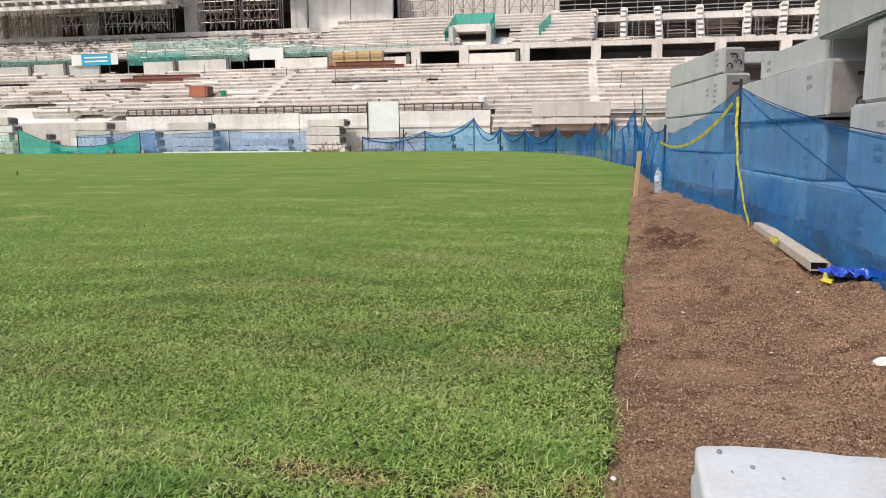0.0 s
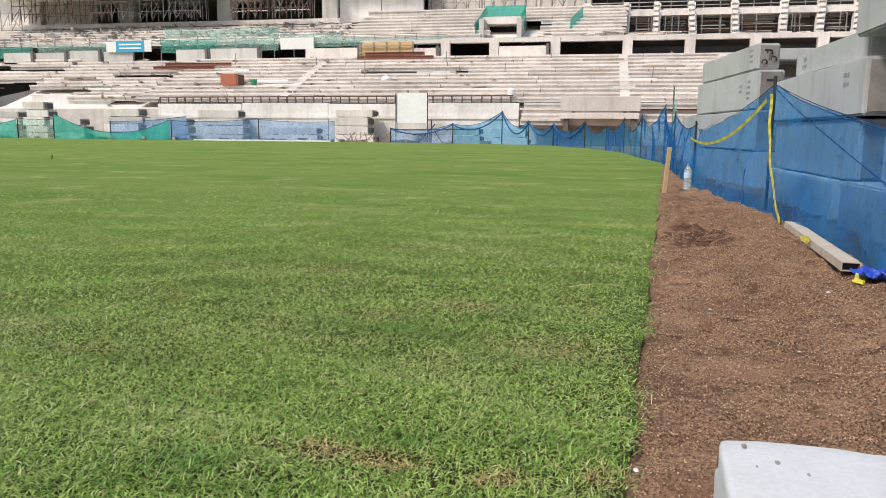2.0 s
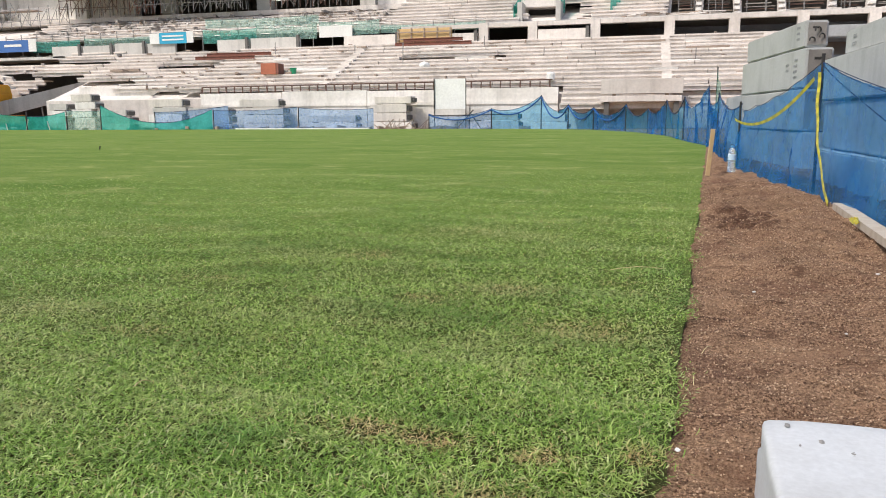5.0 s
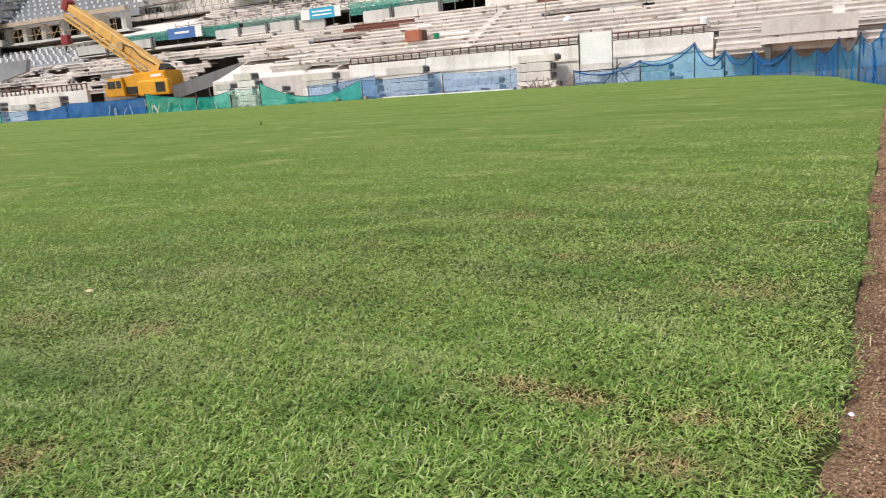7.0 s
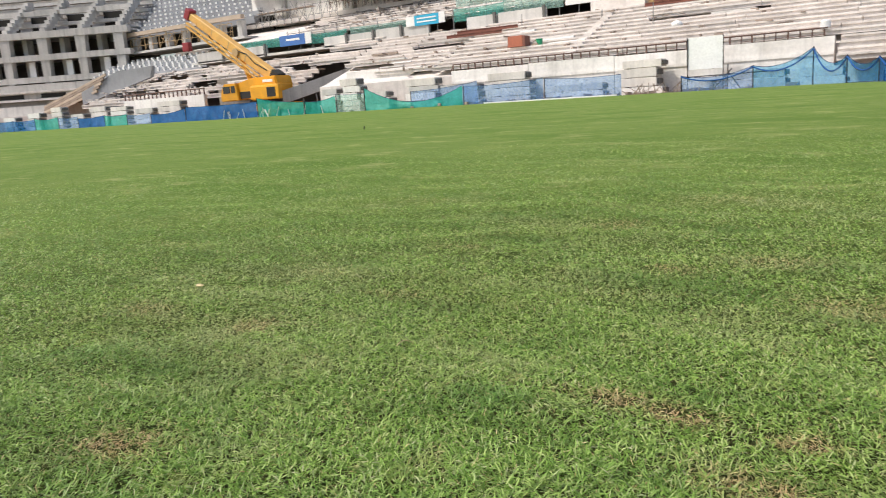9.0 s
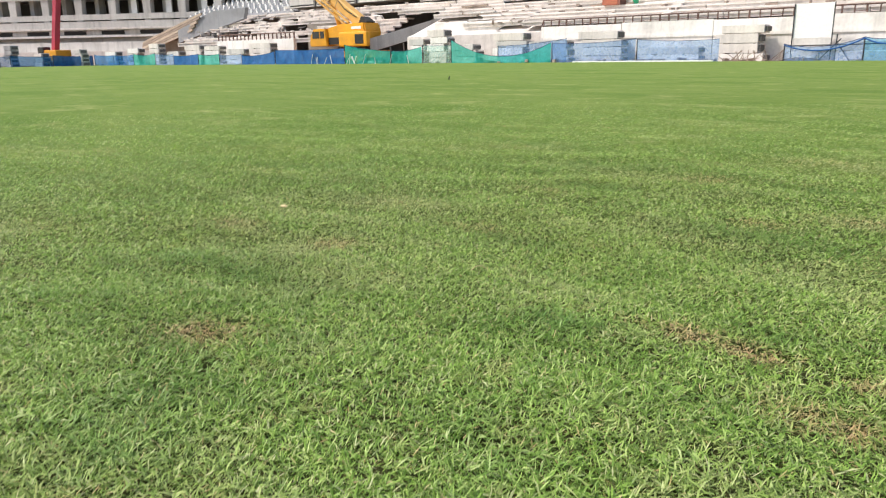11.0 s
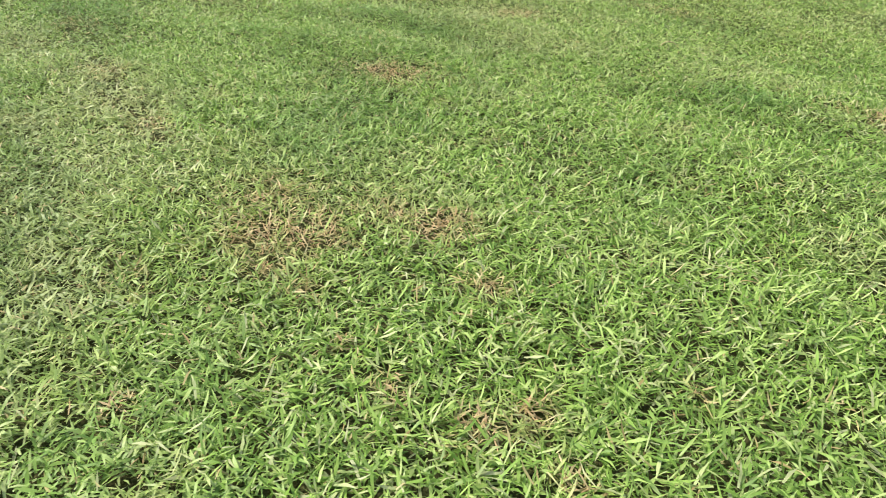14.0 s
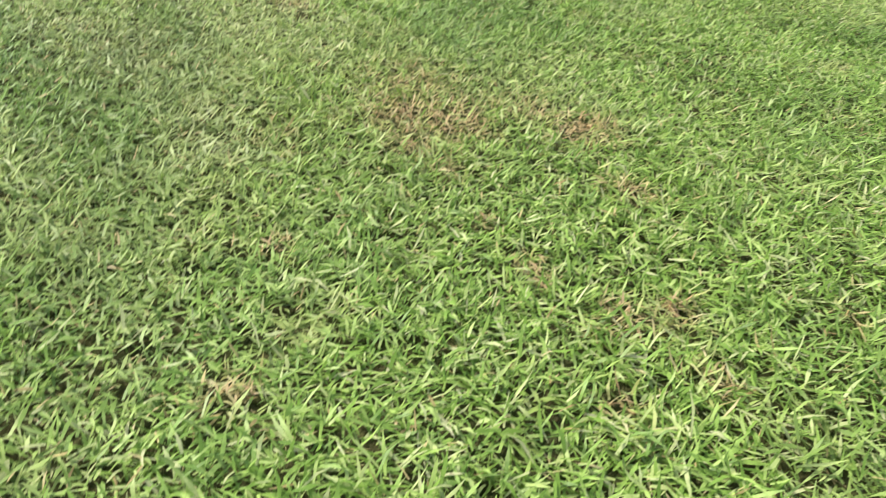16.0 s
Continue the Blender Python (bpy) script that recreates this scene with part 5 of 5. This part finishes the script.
for v in bm.verts:
    v.co += 0.0022 * Vector(noise.noise_vector(v.co * 11.0)) + 0.0012 * Vector(noise.noise_vector(v.co * 40.0))
    edge = min(v.co.x, -v.co.y)
    if edge < 0.02 and v.co.z > 0.2:
        v.co.z -= 0.008 * max(0, noise.noise((v.co.x * 23, v.co.y * 23, 3)))
    c = math.hypot(v.co.x, v.co.y)
    if c < 0.05 and v.co.z > 0.17:
        v.co.z -= 0.010 * (1 - c / 0.05)
        v.co.x += 0.006 * (1 - c / 0.05)
for p in bm.faces:
    p.smooth = True
near_block = thing("concrete_cube", (0.298, 1.66, -0.10), -4, "whitish chipped concrete block sunk in the sand", "concrete block")
part("body", bm, M_CUBE, near_block)
# flat dark blobs on the top colour in the shade of small pits
for x, y, r in ((0.04, -0.04, 0.006), (0.085, -0.095, 0.006), (0.125, -0.13, 0.006), (0.05, -0.12, 0.004), (0.2, -0.2, 0.005)):
    bm = bmesh.new()
    bmesh.ops.create_icosphere(bm, subdivisions=2, radius=r)
    for v in bm.verts:
        v.co = Vector((x + v.co.x * 0.7, y + v.co.y * 1.5, 0.2195 + v.co.z * 0.2)) + 0.3 * r * Vector(noise.noise_vector(v.co * 300))
    part("pit_shade", bm, M_PIT, near_block)

# ---- net beside the sand ----
def near_net():
    t = thing("net_fence", (1.475, 7.0, 0), 0, "blue shade net on a black rod with barrier tape", "fence", "net fences round the pitch")
    spans = (((0, 0), (-0.06, -4.6), lambda u: 1.06 - 0.47 * (1 - (1 - u) ** 1.8), 3), ((0, 0), (-0.2, 3.4), lambda u: 1.06 - 0.34 * u - 0.30 * u * (1 - u) - 0.035 * abs(math.sin(u * 13)) * u, 4))
    for a, b, topf, seed in spans:
        n, rows = 60, 14
        verts, faces = [], []
        for i in range(n + 1):
            u = i / n
            for j in range(rows + 1):
                w = j / rows
                off = 0.06 * noise.noise((u * 6, w * 1.5, seed)) + 0.03 * noise.noise((u * 14 + w * 6, w * 3, seed + 5)) + 0.012 * noise.noise((u * 40 - w * 9, w * 5, seed + 8))
                off *= min(1, 8 * u)
                off -= 0.05 * (1 - w) ** 2 * (0.6 + noise.noise((u * 9, seed, 1)))
                verts.append((lerp(a[0], b[0], u) + off, lerp(a[1], b[1], u), lerp(-0.03 + 0.02 * noise.noise((u * 12, seed, 7)), topf(u), w)))
        for i in range(n):
            for j in range(rows):
                q = i * (rows + 1) + j
                faces.append((q, q + rows + 1, q + rows + 2, q + 1))
        mesh = bpy.data.meshes.new("net")
        mesh.from_pydata(verts, [], faces)
        mesh.polygons.foreach_set("use_smooth", [True] * len(faces))
        link("net", mesh, N_BLUE, t)
        bm = bmesh.new()
        chain(bm, [(lerp(a[0], b[0], i / 40), lerp(a[1], b[1], i / 40), topf(i / 40) + 0.004) for i in range(41)], 0.0032, 6)
        part("rope", bm, M_ROPE, t)
        if seed == 3:
            bm = bmesh.new()
            chain(bm, [(0.0, -4.6 * i / 14, 1.04 - 1.05 * (i / 14) ** 0.9) for i in range(12)], 0.004, 5)
            part("slack_rope", bm, M_ROPE, t)
            bm = bmesh.new()
            chain(bm, [(0.03, -4.2 * i / 14, 1.05 - 0.5 * (i / 14) ** 0.8 - 0.05 * math.sin(3 * i / 14)) for i in range(15)], 0.0035, 5)
            part("slack_rope", bm, M_ROPE, t)
    rod_part("post", (0, 0, -0.1), (0.0, 0, 1.13), 0.013, M_BLACK, t, n=10)
    rod_part("post", (-0.2, 3.35, -0.1), (-0.2, 3.35, 0.82), 0.012, M_BLACK, t, n=8)
    return t


near_net()
M_TAPEG = surface("worn olive tape stripe", (0.52, 0.47, 0.07), (0.22, 0.21, 0.06), 0.5, 30, 90, 0.1, 0.001, vary=0)
tape = thing("barrier_tape", (1.44, 6.96, 0), 0, "yellow and black barrier tape tied to the rod", "tape")


def ribbon(pts, w, name, parent, across=(1, 0.3, 0.2)):
    for k, (a, b) in enumerate(zip(pts, pts[1:])):
        bm = bmesh.new()
        d = Vector(b) - Vector(a)
        side = d.cross(Vector(across)).normalized() * w / 2
        tw = d.cross(side).normalized() * 0.001
        c = [bm.verts.new(Vector(p) + s + q) for q in (-tw, tw) for p, s in ((a, side), (a, -side), (b, -side), (b, side))]
        for f in ((0, 1, 2, 3), (7, 6, 5, 4), (0, 4, 5, 1), (1, 5, 6, 2), (2, 6, 7, 3), (3, 7, 4, 0)):
            bm.faces.new([c[i] for i in f])
        part(name if k % 2 else "dark_stripe", bm, M_TAPEY if k % 2 else M_TAPEG, parent)


ribbon([(0.004 * math.sin(i * 0.8) - 0.05 * (i / 24) ** 2, -0.03 - 0.82 * (i / 24) ** 2.4, 0.98 - 0.965 * i / 24) for i in range(25)], 0.045, "strip", tape)
ribbon([(-0.03 - 0.2 * i / 22, 3.3 * i / 22, 0.93 - 1.05 * (i / 22) + 0.72 * (i / 22) ** 2) for i in range(23)], 0.03, "strip", tape)

# ---- things on the sand ----
bottle = thing("water_bottle", (1.08, 9.2, 0.02), 0, "clear plastic water bottle with a pale blue label", "bottle")
bm = bmesh.new()
lathe(bm, [(0.035, 0), (0.043, 0.008), (0.043, 0.05), (0.040, 0.055), (0.043, 0.06), (0.043, 0.10), (0.040, 0.105), (0.043, 0.11), (0.043, 0.2), (0.036, 0.235), (0.02, 0.262), (0.014, 0.27), (0.014, 0.285)], 24)
part("body", bm, M_PET, bottle)
bm = bmesh.new()
lathe(bm, [(0.0436, 0.135), (0.0445, 0.137), (0.0445, 0.195), (0.0436, 0.197)], 24)
part("label", bm, M_LABEL, bottle)
bm = bmesh.new()
lathe(bm, [(0.016, 0.274), (0.016, 0.294), (0.014, 0.296)], 16)
part("cap", bm, M_CAP, bottle)
stake = thing("wooden_stake", (0.84, 9.35, -0.06), 0, "raw timber stake leaning at the turf edge", "stake")
box_part("shaft", (-0.022, -0.02, 0, 0.022, 0.02, 0.56), M_WOOD, stake, bevel=0.003, m=pose(0, 0, 0, 0, 4, 10))
tube = thing("conduit", (1.272, 4.13, 0.005), 0, "muddy cream rectangular hollow tube lying on the sand", "tube")
bm = bmesh.new()
for x0, z0, x1, z1 in ((-0.042, 0, 0.042, 0.004), (-0.042, 0.04, 0.042, 0.044), (-0.042, 0.004, -0.038, 0.04), (0.038, 0.004, 0.042, 0.04)):
    box(bm, x0, 0, z0, x1, 1.75, z1)
bm.transform(pose(0, 0, 0, 0, 0, -4.6))
part("shell", bm, M_PVC, tube)
# black plate set inside the tube as its inner shade
tagged(box_part("bore", (-0.037, 0.03, 0.005, 0.037, 0.04, 0.039), M_HOLLOW, tube), "black plate for the shade inside the open end")
tarp = thing("blue_sheeting", (1.35, 3.99, sand_height(1.38, 3.99) - 0.012), 0, "crumpled blue plastic sheeting at the net foot", "sheeting")
bm = bmesh.new()
bmesh.ops.create_grid(bm, x_segments=16, y_segments=10, size=0.5)
for v in bm.verts:
    x, y = v.co.x * 0.24 + 0.03, v.co.y * 0.2
    v.co = Vector((x, y, 0.016 + 0.07 * abs(noise.noise((x * 18, y * 22, 2))) + 0.012 * noise.noise((x * 50, y * 50, 3))))
    v.co.x += 0.02 * noise.noise((y * 20, 1, x * 5))
    v.co.y += 0.03 * noise.noise((x * 16, 4, 0))
part("sheet", bm, M_TARP, tarp)
tape2 = thing("barrier_tape", (1.31, 4.12, 0), 0, "loose yellow tape on the sand", "tape")
ribbon([(0.0 - 0.018 * k + 0.0004 * k * k, -0.03 - 0.045 * k + 0.0008 * k * k, sand_height(1.30 - 0.016 * k, 4.09 - 0.04 * k) + 0.016) for k in range(9)], 0.045, "strip", tape2, (0.25, 0, 1))
tape3 = thing("barrier_tape", (1.27, 4.93, 0.03), 40, "knotted yellow tape beside the tube", "tape")
ribbon([(0.03 * math.cos(i * 1.1), 0.03 * math.sin(i * 1.3), 0.012 + 0.01 * (i % 3)) for i in range(10)], 0.025, "strip", tape3)
rag = thing("rag", (1.00, 2.63, sand_height(1.00, 2.63)), 30, "dirty white rag on the sand", "rag")
bm = bmesh.new()
bmesh.ops.create_icosphere(bm, subdivisions=3, radius=1)
for v in bm.verts:
    c = v.co.copy()
    v.co = Vector((c.x * 0.055, c.y * 0.028, max(c.z, -0.3) * 0.016 + 0.006)) + 0.008 * Vector(noise.noise_vector(c * 2.5))
part("cloth", bm, M_RAG, rag)


def bit(name, x, y, z, size, material, label, category, stretch=(1, 1, 0.5), turn=0, seed=1):
    t = thing(name, (x, y, z), turn, label, category)
    bm = bmesh.new()
    bmesh.ops.create_icosphere(bm, subdivisions=2, radius=size)
    for v in bm.verts:
        c = v.co / size
        v.co = Vector((v.co.x * stretch[0], v.co.y * stretch[1], v.co.z * stretch[2])) + size * 0.25 * Vector(noise.noise_vector(c * 1.7 + Vector((seed, 0, 0))))
    part("body", bm, material, t)
    return t


bit("paper_scrap", 0.168, 1.74, 0.0, 0.006, M_WHITE, "small white paper scrap on the sand", "paper", (1, 1.3, 0.4))
bit("stone", 0.81, 4.6, 0.0, 0.022, M_RAG, "pale stone on the sand", "stone", (1.6, 1, 0.6))
for k in range(7):
    y = rng.uniform(2.3, 7)
    x = edge_x(y) + rng.uniform(0.08, 0.95)
    bit("stone", x, y, sand_height(x, y), rng.uniform(0.004, 0.009), rng.choice((M_RAG, M_DEBRIS, M_CONC)), "small pale stone on the sand", "stone", seed=k)
for k in range(150):
    a, r = rng.uniform(0, 6.28), rng.uniform(0, 1) ** 0.7
    x, y = 0.76 + 0.2 * r * math.cos(a), 5.35 + 0.5 * r * math.sin(a)
    bit("soil_clod", x, y, sand_height(x, y) - 0.004, rng.uniform(0.004, 0.010), M_SOIL2, "dark damp clod of dug soil", "clod", (1.3, 1, 0.6), seed=k)
bit("dry_leaf", -2.2, 2.03, 0.008, 0.014, M_STRAW, "pale dry leaf lying on the turf", "leaf", (1.3, 0.8, 0.35))
for x, y, l, a in ((-1.05, 1.76, 0.05, 1.2), (0.08, 3.42, 0.22, 0.3), (0.22, 2.1, 0.06, 1.5), (0.27, 2.35, 0.07, 1.1)):
    o = thing("straw_stalk", (x, y, 0.004), 0, "thin dry stalk lying on the ground", "stalk", "dry stalks")
    bm = bmesh.new()
    chain(bm, [(l * (u - 0.5) * math.cos(a), l * (u - 0.5) * math.sin(a), 0.012 + 0.012 * math.sin(3 * u)) for u in (0, 0.25, 0.5, 0.75, 1)], 0.0012, 5)
    part("stalk", bm, M_STRAW, o)
peg = thing("marker_peg", (-11.9, 14.8, -0.02), 0, "small dark peg standing in the turf", "peg")
rod_part("pin", (0, 0, 0), (0.02, 0, 0.09), 0.012, M_BLACK, peg, n=6)


# ---- sand crumbs ----
def crumbs(count):
    r = np.random.default_rng(11)
    y = 0.6 + 7.5 * r.random(count) ** 1.6
    x = 0.085 * y + 0.02 + 1.4 * r.random(count)
    size = r.uniform(0.0011, 0.0033, count) * (1 + 0.12 * y)
    z = np.array([sand_height(a, b) for a, b in zip(x, y)]) - 0.005
    base = np.array([(1, 0, 0), (-0.5, 0.87, 0), (-0.5, -0.87, 0), (0, 0, 0.9), (0, 0, -0.9)])
    tri = np.array([(0, 1, 3), (1, 2, 3), (2, 0, 3), (1, 0, 4), (2, 1, 4), (0, 2, 4)])
    jit = r.uniform(0.6, 1.4, (count, 5, 3))
    a = r.uniform(0, 6.28, count)
    p = base[None] * jit * size[:, None, None]
    c, s = np.cos(a)[:, None], np.sin(a)[:, None]
    px = p[:, :, 0] * c - p[:, :, 1] * s + x[:, None]
    py = p[:, :, 0] * s + p[:, :, 1] * c + y[:, None]
    pz = p[:, :, 2] + z[:, None]
    verts = np.stack([px, py, pz], 2).reshape(-1, 3)
    faces = (tri[None] + 5 * np.arange(count)[:, None, None]).reshape(-1, 3)
    return raw_mesh("sand_crumbs", verts, faces)


def raw_mesh(name, verts, tris):
    mesh = bpy.data.meshes.new(name)
    mesh.vertices.add(len(verts))
    mesh.vertices.foreach_set("co", verts.astype(np.float32).ravel())
    mesh.loops.add(tris.size)
    mesh.loops.foreach_set("vertex_index", tris.astype(np.int32).ravel())
    mesh.polygons.add(len(tris))
    mesh.polygons.foreach_set("loop_start", np.arange(0, tris.size, 3, dtype=np.int32))
    mesh.update(calc_edges=True)
    return mesh


tagged(link("sand_crumbs", crumbs(100000), M_CRUMBS), "loose brown and pale sand grains", "sand", kind="stuff")

# ---- turf leaves ----
# worn places in the turf: x, y, half length, half width, turn, how dry
WORN = [(-0.45, 1.69, 0.06, 0.03, -0.05, 0.95), (-0.56, 1.685, 0.05, 0.02, 0, 0.75), (-0.68, 1.68, 0.06, 0.02, 0, 0.55), (-0.32, 1.675, 0.07, 0.03, -0.1, 0.9), (-0.085, 1.64, 0.05, 0.02, 0, 0.9), (0.1, 1.67, 0.05, 0.03, 0, 0.8), (-0.14, 1.46, 0.1, 0.045, 0, 0.75),
        (-1.62, 1.78, 0.09, 0.045, 0.2, 0.7), (-2.12, 1.745, 0.12, 0.06, 0, 0.65), (-1.26, 1.08, 0.1, 0.05, 0.3, 0.95), (-1.17, 3.6, 0.14, 0.09, 0, 0.7), (-0.69, 0.55, 0.075, 0.06, 0.4, 0.95), (-0.78, 0.57, 0.09, 0.06, 0, 0.6),
        (-0.59, 0.725, 0.05, 0.04, 0.5, 0.85), (-0.69, 0.68, 0.06, 0.04, 0, 0.6), (-0.61, 0.485, 0.035, 0.025, 0, 0.9), (-0.545, 0.5, 0.03, 0.02, 0, 0.7), (-0.445, 0.492, 0.014, 0.01, 0, 1.2), (-0.44, 0.68, 0.04, 0.02, 0.4, 0.75),
        (-0.353, 0.494, 0.025, 0.014, 0, 0.9), (-0.26, 0.53, 0.028, 0.018, 0, 0.85), (-0.25, 0.585, 0.02, 0.014, 0, 0.8), (-0.70, 0.44, 0.03, 0.02, 0, 0.5), (-0.69, 0.34, 0.05, 0.03, 0, 0.45), (-0.465, 0.276, 0.014, 0.012, 0, 1.0),
        (-0.17, 0.46, 0.02, 0.015, 0, 0.8), (-0.17, 0.555, 0.018, 0.014, 0, 0.8), (-0.17, 0.715, 0.025, 0.015, 0, 0.6), (-0.29, 0.19, 0.025, 0.02, 0, 0.7), (-0.08, 2.55, 0.17, 0.1, 0, 0.6), (-0.68, 2.83, 0.14, 0.06, 0, 0.6),
        (-0.39, 3.0, 0.2, 0.1, 0, 0.5), (0.0, 3.24, 0.1, 0.06, 0, 0.45), (-1.41, 2.24, 0.14, 0.06, 0, 0.5), (-1.58, 2.93, 0.18, 0.06, 0, 0.5), (-1.2, 0.53, 0.09, 0.03, 0, 0.55), (-1.6, 0.56, 0.1, 0.04, 0, 0.5), (-2.1, 0.605, 0.09, 0.05, 0, 0.6),
        (-2.6, 1.35, 0.16, 0.08, 0, 0.4), (-1.9, 2.4, 0.2, 0.08, 0, 0.35), (-3.1, 2.6, 0.25, 0.1, 0, 0.4), (-0.9, 4.4, 0.3, 0.12, 0, 0.45), (-2.6, 4.1, 0.35, 0.14, 0, 0.4), (-3.8, 3.3, 0.3, 0.12, 0, 0.35)]
# open joints between the strips of turf: two ends, half width, how bare
JOINTS = [((-2.3, 0.62), (-1.6, 0.567), 0.03, 0.6), ((-1.6, 0.567), (-1.28, 0.522), 0.024, 0.7), ((-1.28, 0.522), (-1.0, 0.533), 0.018, 0.7), ((-0.72, 1.68), (-0.3, 1.685), 0.012, 0.5), ((-0.3, 1.685), (0.12, 1.655), 0.014, 0.55),
          ((-1.75, 2.82), (-0.78, 2.815), 0.045, 0.75), ((-3.6, 0.75), (-2.3, 0.62), 0.03, 0.5), ((-2.9, 4.6), (-1.6, 4.7), 0.09, 0.7), ((-1.2, 5.6), (-0.2, 5.5), 0.09, 0.6)]


def leaves(count):
    r = np.random.default_rng(3)
    cx, cy, r0, r1 = -0.45, 0.75, 1.3, 9.0
    # full cover near, thinning outwards
    inner = r0 * r0 / 2
    outer = r0 ** 1.9 * (r1 ** 0.1 - r0 ** 0.1) / 0.1
    span_in, span_out = 2 * np.pi, radians(158)
    n_in = int(count * inner * span_in / (inner * span_in + outer * span_out))
    n_out = count - n_in
    rad = np.concatenate([r0 * np.sqrt(r.random(n_in)), (r0 ** 0.1 + r.random(n_out) * (r1 ** 0.1 - r0 ** 0.1)) ** 10])
    ang = np.concatenate([r.random(n_in) * span_in, radians(62) + r.random(n_out) * span_out])
    x, y = cx + rad * np.cos(ang), cy + rad * np.sin(ang)
    wob = 0.02 * np.sin(y * 7.0) + 0.012 * np.sin(y * 23.0 + 1) + 0.02 * r.standard_normal(len(y))
    keep = (r.random(len(x)) > (rad - 4.0) / 5.0) & (x < 0.085 * y + wob - 0.005) & (y > -0.3)
    for (ax, ay), (bx, by), half, bare in JOINTS:
        ll = (bx - ax) ** 2 + (by - ay) ** 2
        u = np.clip(((x - ax) * (bx - ax) + (y - ay) * (by - ay)) / ll, 0, 1)
        d = np.hypot(x - ax - u * (bx - ax), y - ay - u * (by - ay) + 0.012 * np.sin(x * 21) + 0.007 * np.sin(x * 57))
        keep &= r.random(len(x)) > bare * np.exp(-(d / half) ** 2) * (0.75 + 0.4 * np.sin(x * 33 + 1))
    # small open gaps between tufts
    gap = np.sin(x * 83 + 3 * np.sin(y * 41)) * np.sin(y * 97 + 3 * np.sin(x * 53))
    keep &= r.random(len(x)) > np.clip((gap - 0.36) * 1.6, 0, 0.9)
    x, y, rad = x[keep], y[keep], rad[keep]
    n = len(x)
    dry = np.zeros(n)
    for wx, wy, a, b, turn, k in WORN:
        dx, dy = x - wx, y - wy
        u, v = dx * np.cos(turn) + dy * np.sin(turn), -dx * np.sin(turn) + dy * np.cos(turn)
        dry = np.maximum(dry, k * np.exp(-(u / (1.35 * a)) ** 2 - (v / (1.6 * b)) ** 2))
    dry = dry * (0.95 + 0.45 * np.sin(x * 47 + 2.5 * np.sin(y * 61)) * np.sin(y * 71 + 2 * np.sin(x * 39)))
    dry = np.clip((dry - 0.08 - r.random(n) * np.where(y < 1.4, 0.56, 0.44)) * 2.0, 0, 1)
    dry = np.maximum(dry, 0.75 * (r.random(n) < 0.045))
    grow = np.clip(rad / r0, 1, None)
    clump = 1 + 0.22 * np.sin(x * 31 + 3 * np.sin(y * 17)) * np.sin(y * 37 + 2 * np.sin(x * 23)) + 0.12 * np.sin(x * 9 + 2 * np.sin(y * 7)) * np.sin(y * 11)
    length = r.uniform(0.010, 0.029, n) * clump * grow ** 0.16 * np.clip(1.15 - 0.28 * rad, 0.74, 1) * (1 - 0.25 * dry)
    width = r.uniform(0.0007, 0.00165, n) * grow ** 0.42 * (1 - 0.35 * dry)
    az = 2 * np.pi * r.random(n)
    tilt = np.clip(r.normal(1.22, 0.26, n), 0.5, 1.6)
    bend = r.uniform(-0.35, 0.7, n)
    dx, dy = np.cos(az), np.sin(az)
    # the blade bows sideways on its way
    bow = r.uniform(-0.3, 0.3, n)
    ex, ey = np.cos(az + bow), np.sin(az + bow)
    sx, sy = -dy, dx
    twist = r.uniform(-0.7, 0.7, n)
    z0 = -0.021 + 0.006 * r.random(n)
    h1, z1 = 0.55 * length * np.sin(tilt), 0.55 * length * np.cos(tilt)
    t2 = np.minimum(tilt + bend, 1.8)
    h2, z2 = 0.45 * length * np.sin(t2), z1 + 0.45 * length * np.cos(t2)
    # the ground under the turf is slightly uneven
    lift = 0.017 * r.random(n) ** 1.4 + 0.009 * (1 + np.sin(y * 9 + 1.7 * np.sin(x * 2.1 + 1) + 0.8 * np.sin(x * 5.3)) * np.sin(x * 3.1 + 2 * np.sin(y * 2.7)))
    V = np.zeros((n, 5, 3))
    for k, (h, g, z, w) in enumerate(((0, 0, 0, 0.7), (0, 0, 0, -0.7), (h1, 0, z1, 1.0), (h1, 0, z1, -1.0), (h1, h2, z2, 0))):
        V[:, k, 0] = x + dx * h + ex * g + sx * w * width
        V[:, k, 1] = y + dy * h + ey * g + sy * w * width
        V[:, k, 2] = z0 + lift + z + (w * width * twist if k > 1 else 0)
    tri = np.array([(0, 1, 3), (0, 3, 2), (2, 3, 4)])
    faces = (tri[None] + 5 * np.arange(n)[:, None, None]).reshape(-1, 3)
    mesh = raw_mesh("turf_leaves", V.reshape(-1, 3), faces)
    att = mesh.attributes.new("dry", "FLOAT", "POINT")
    att.data.foreach_set("value", np.repeat(dry, 5).astype(np.float32))
    return mesh


tagged(link("turf_leaves", leaves(950000), M_BLADES), "dense short green grass with dry brown patches", "grass", kind="stuff")
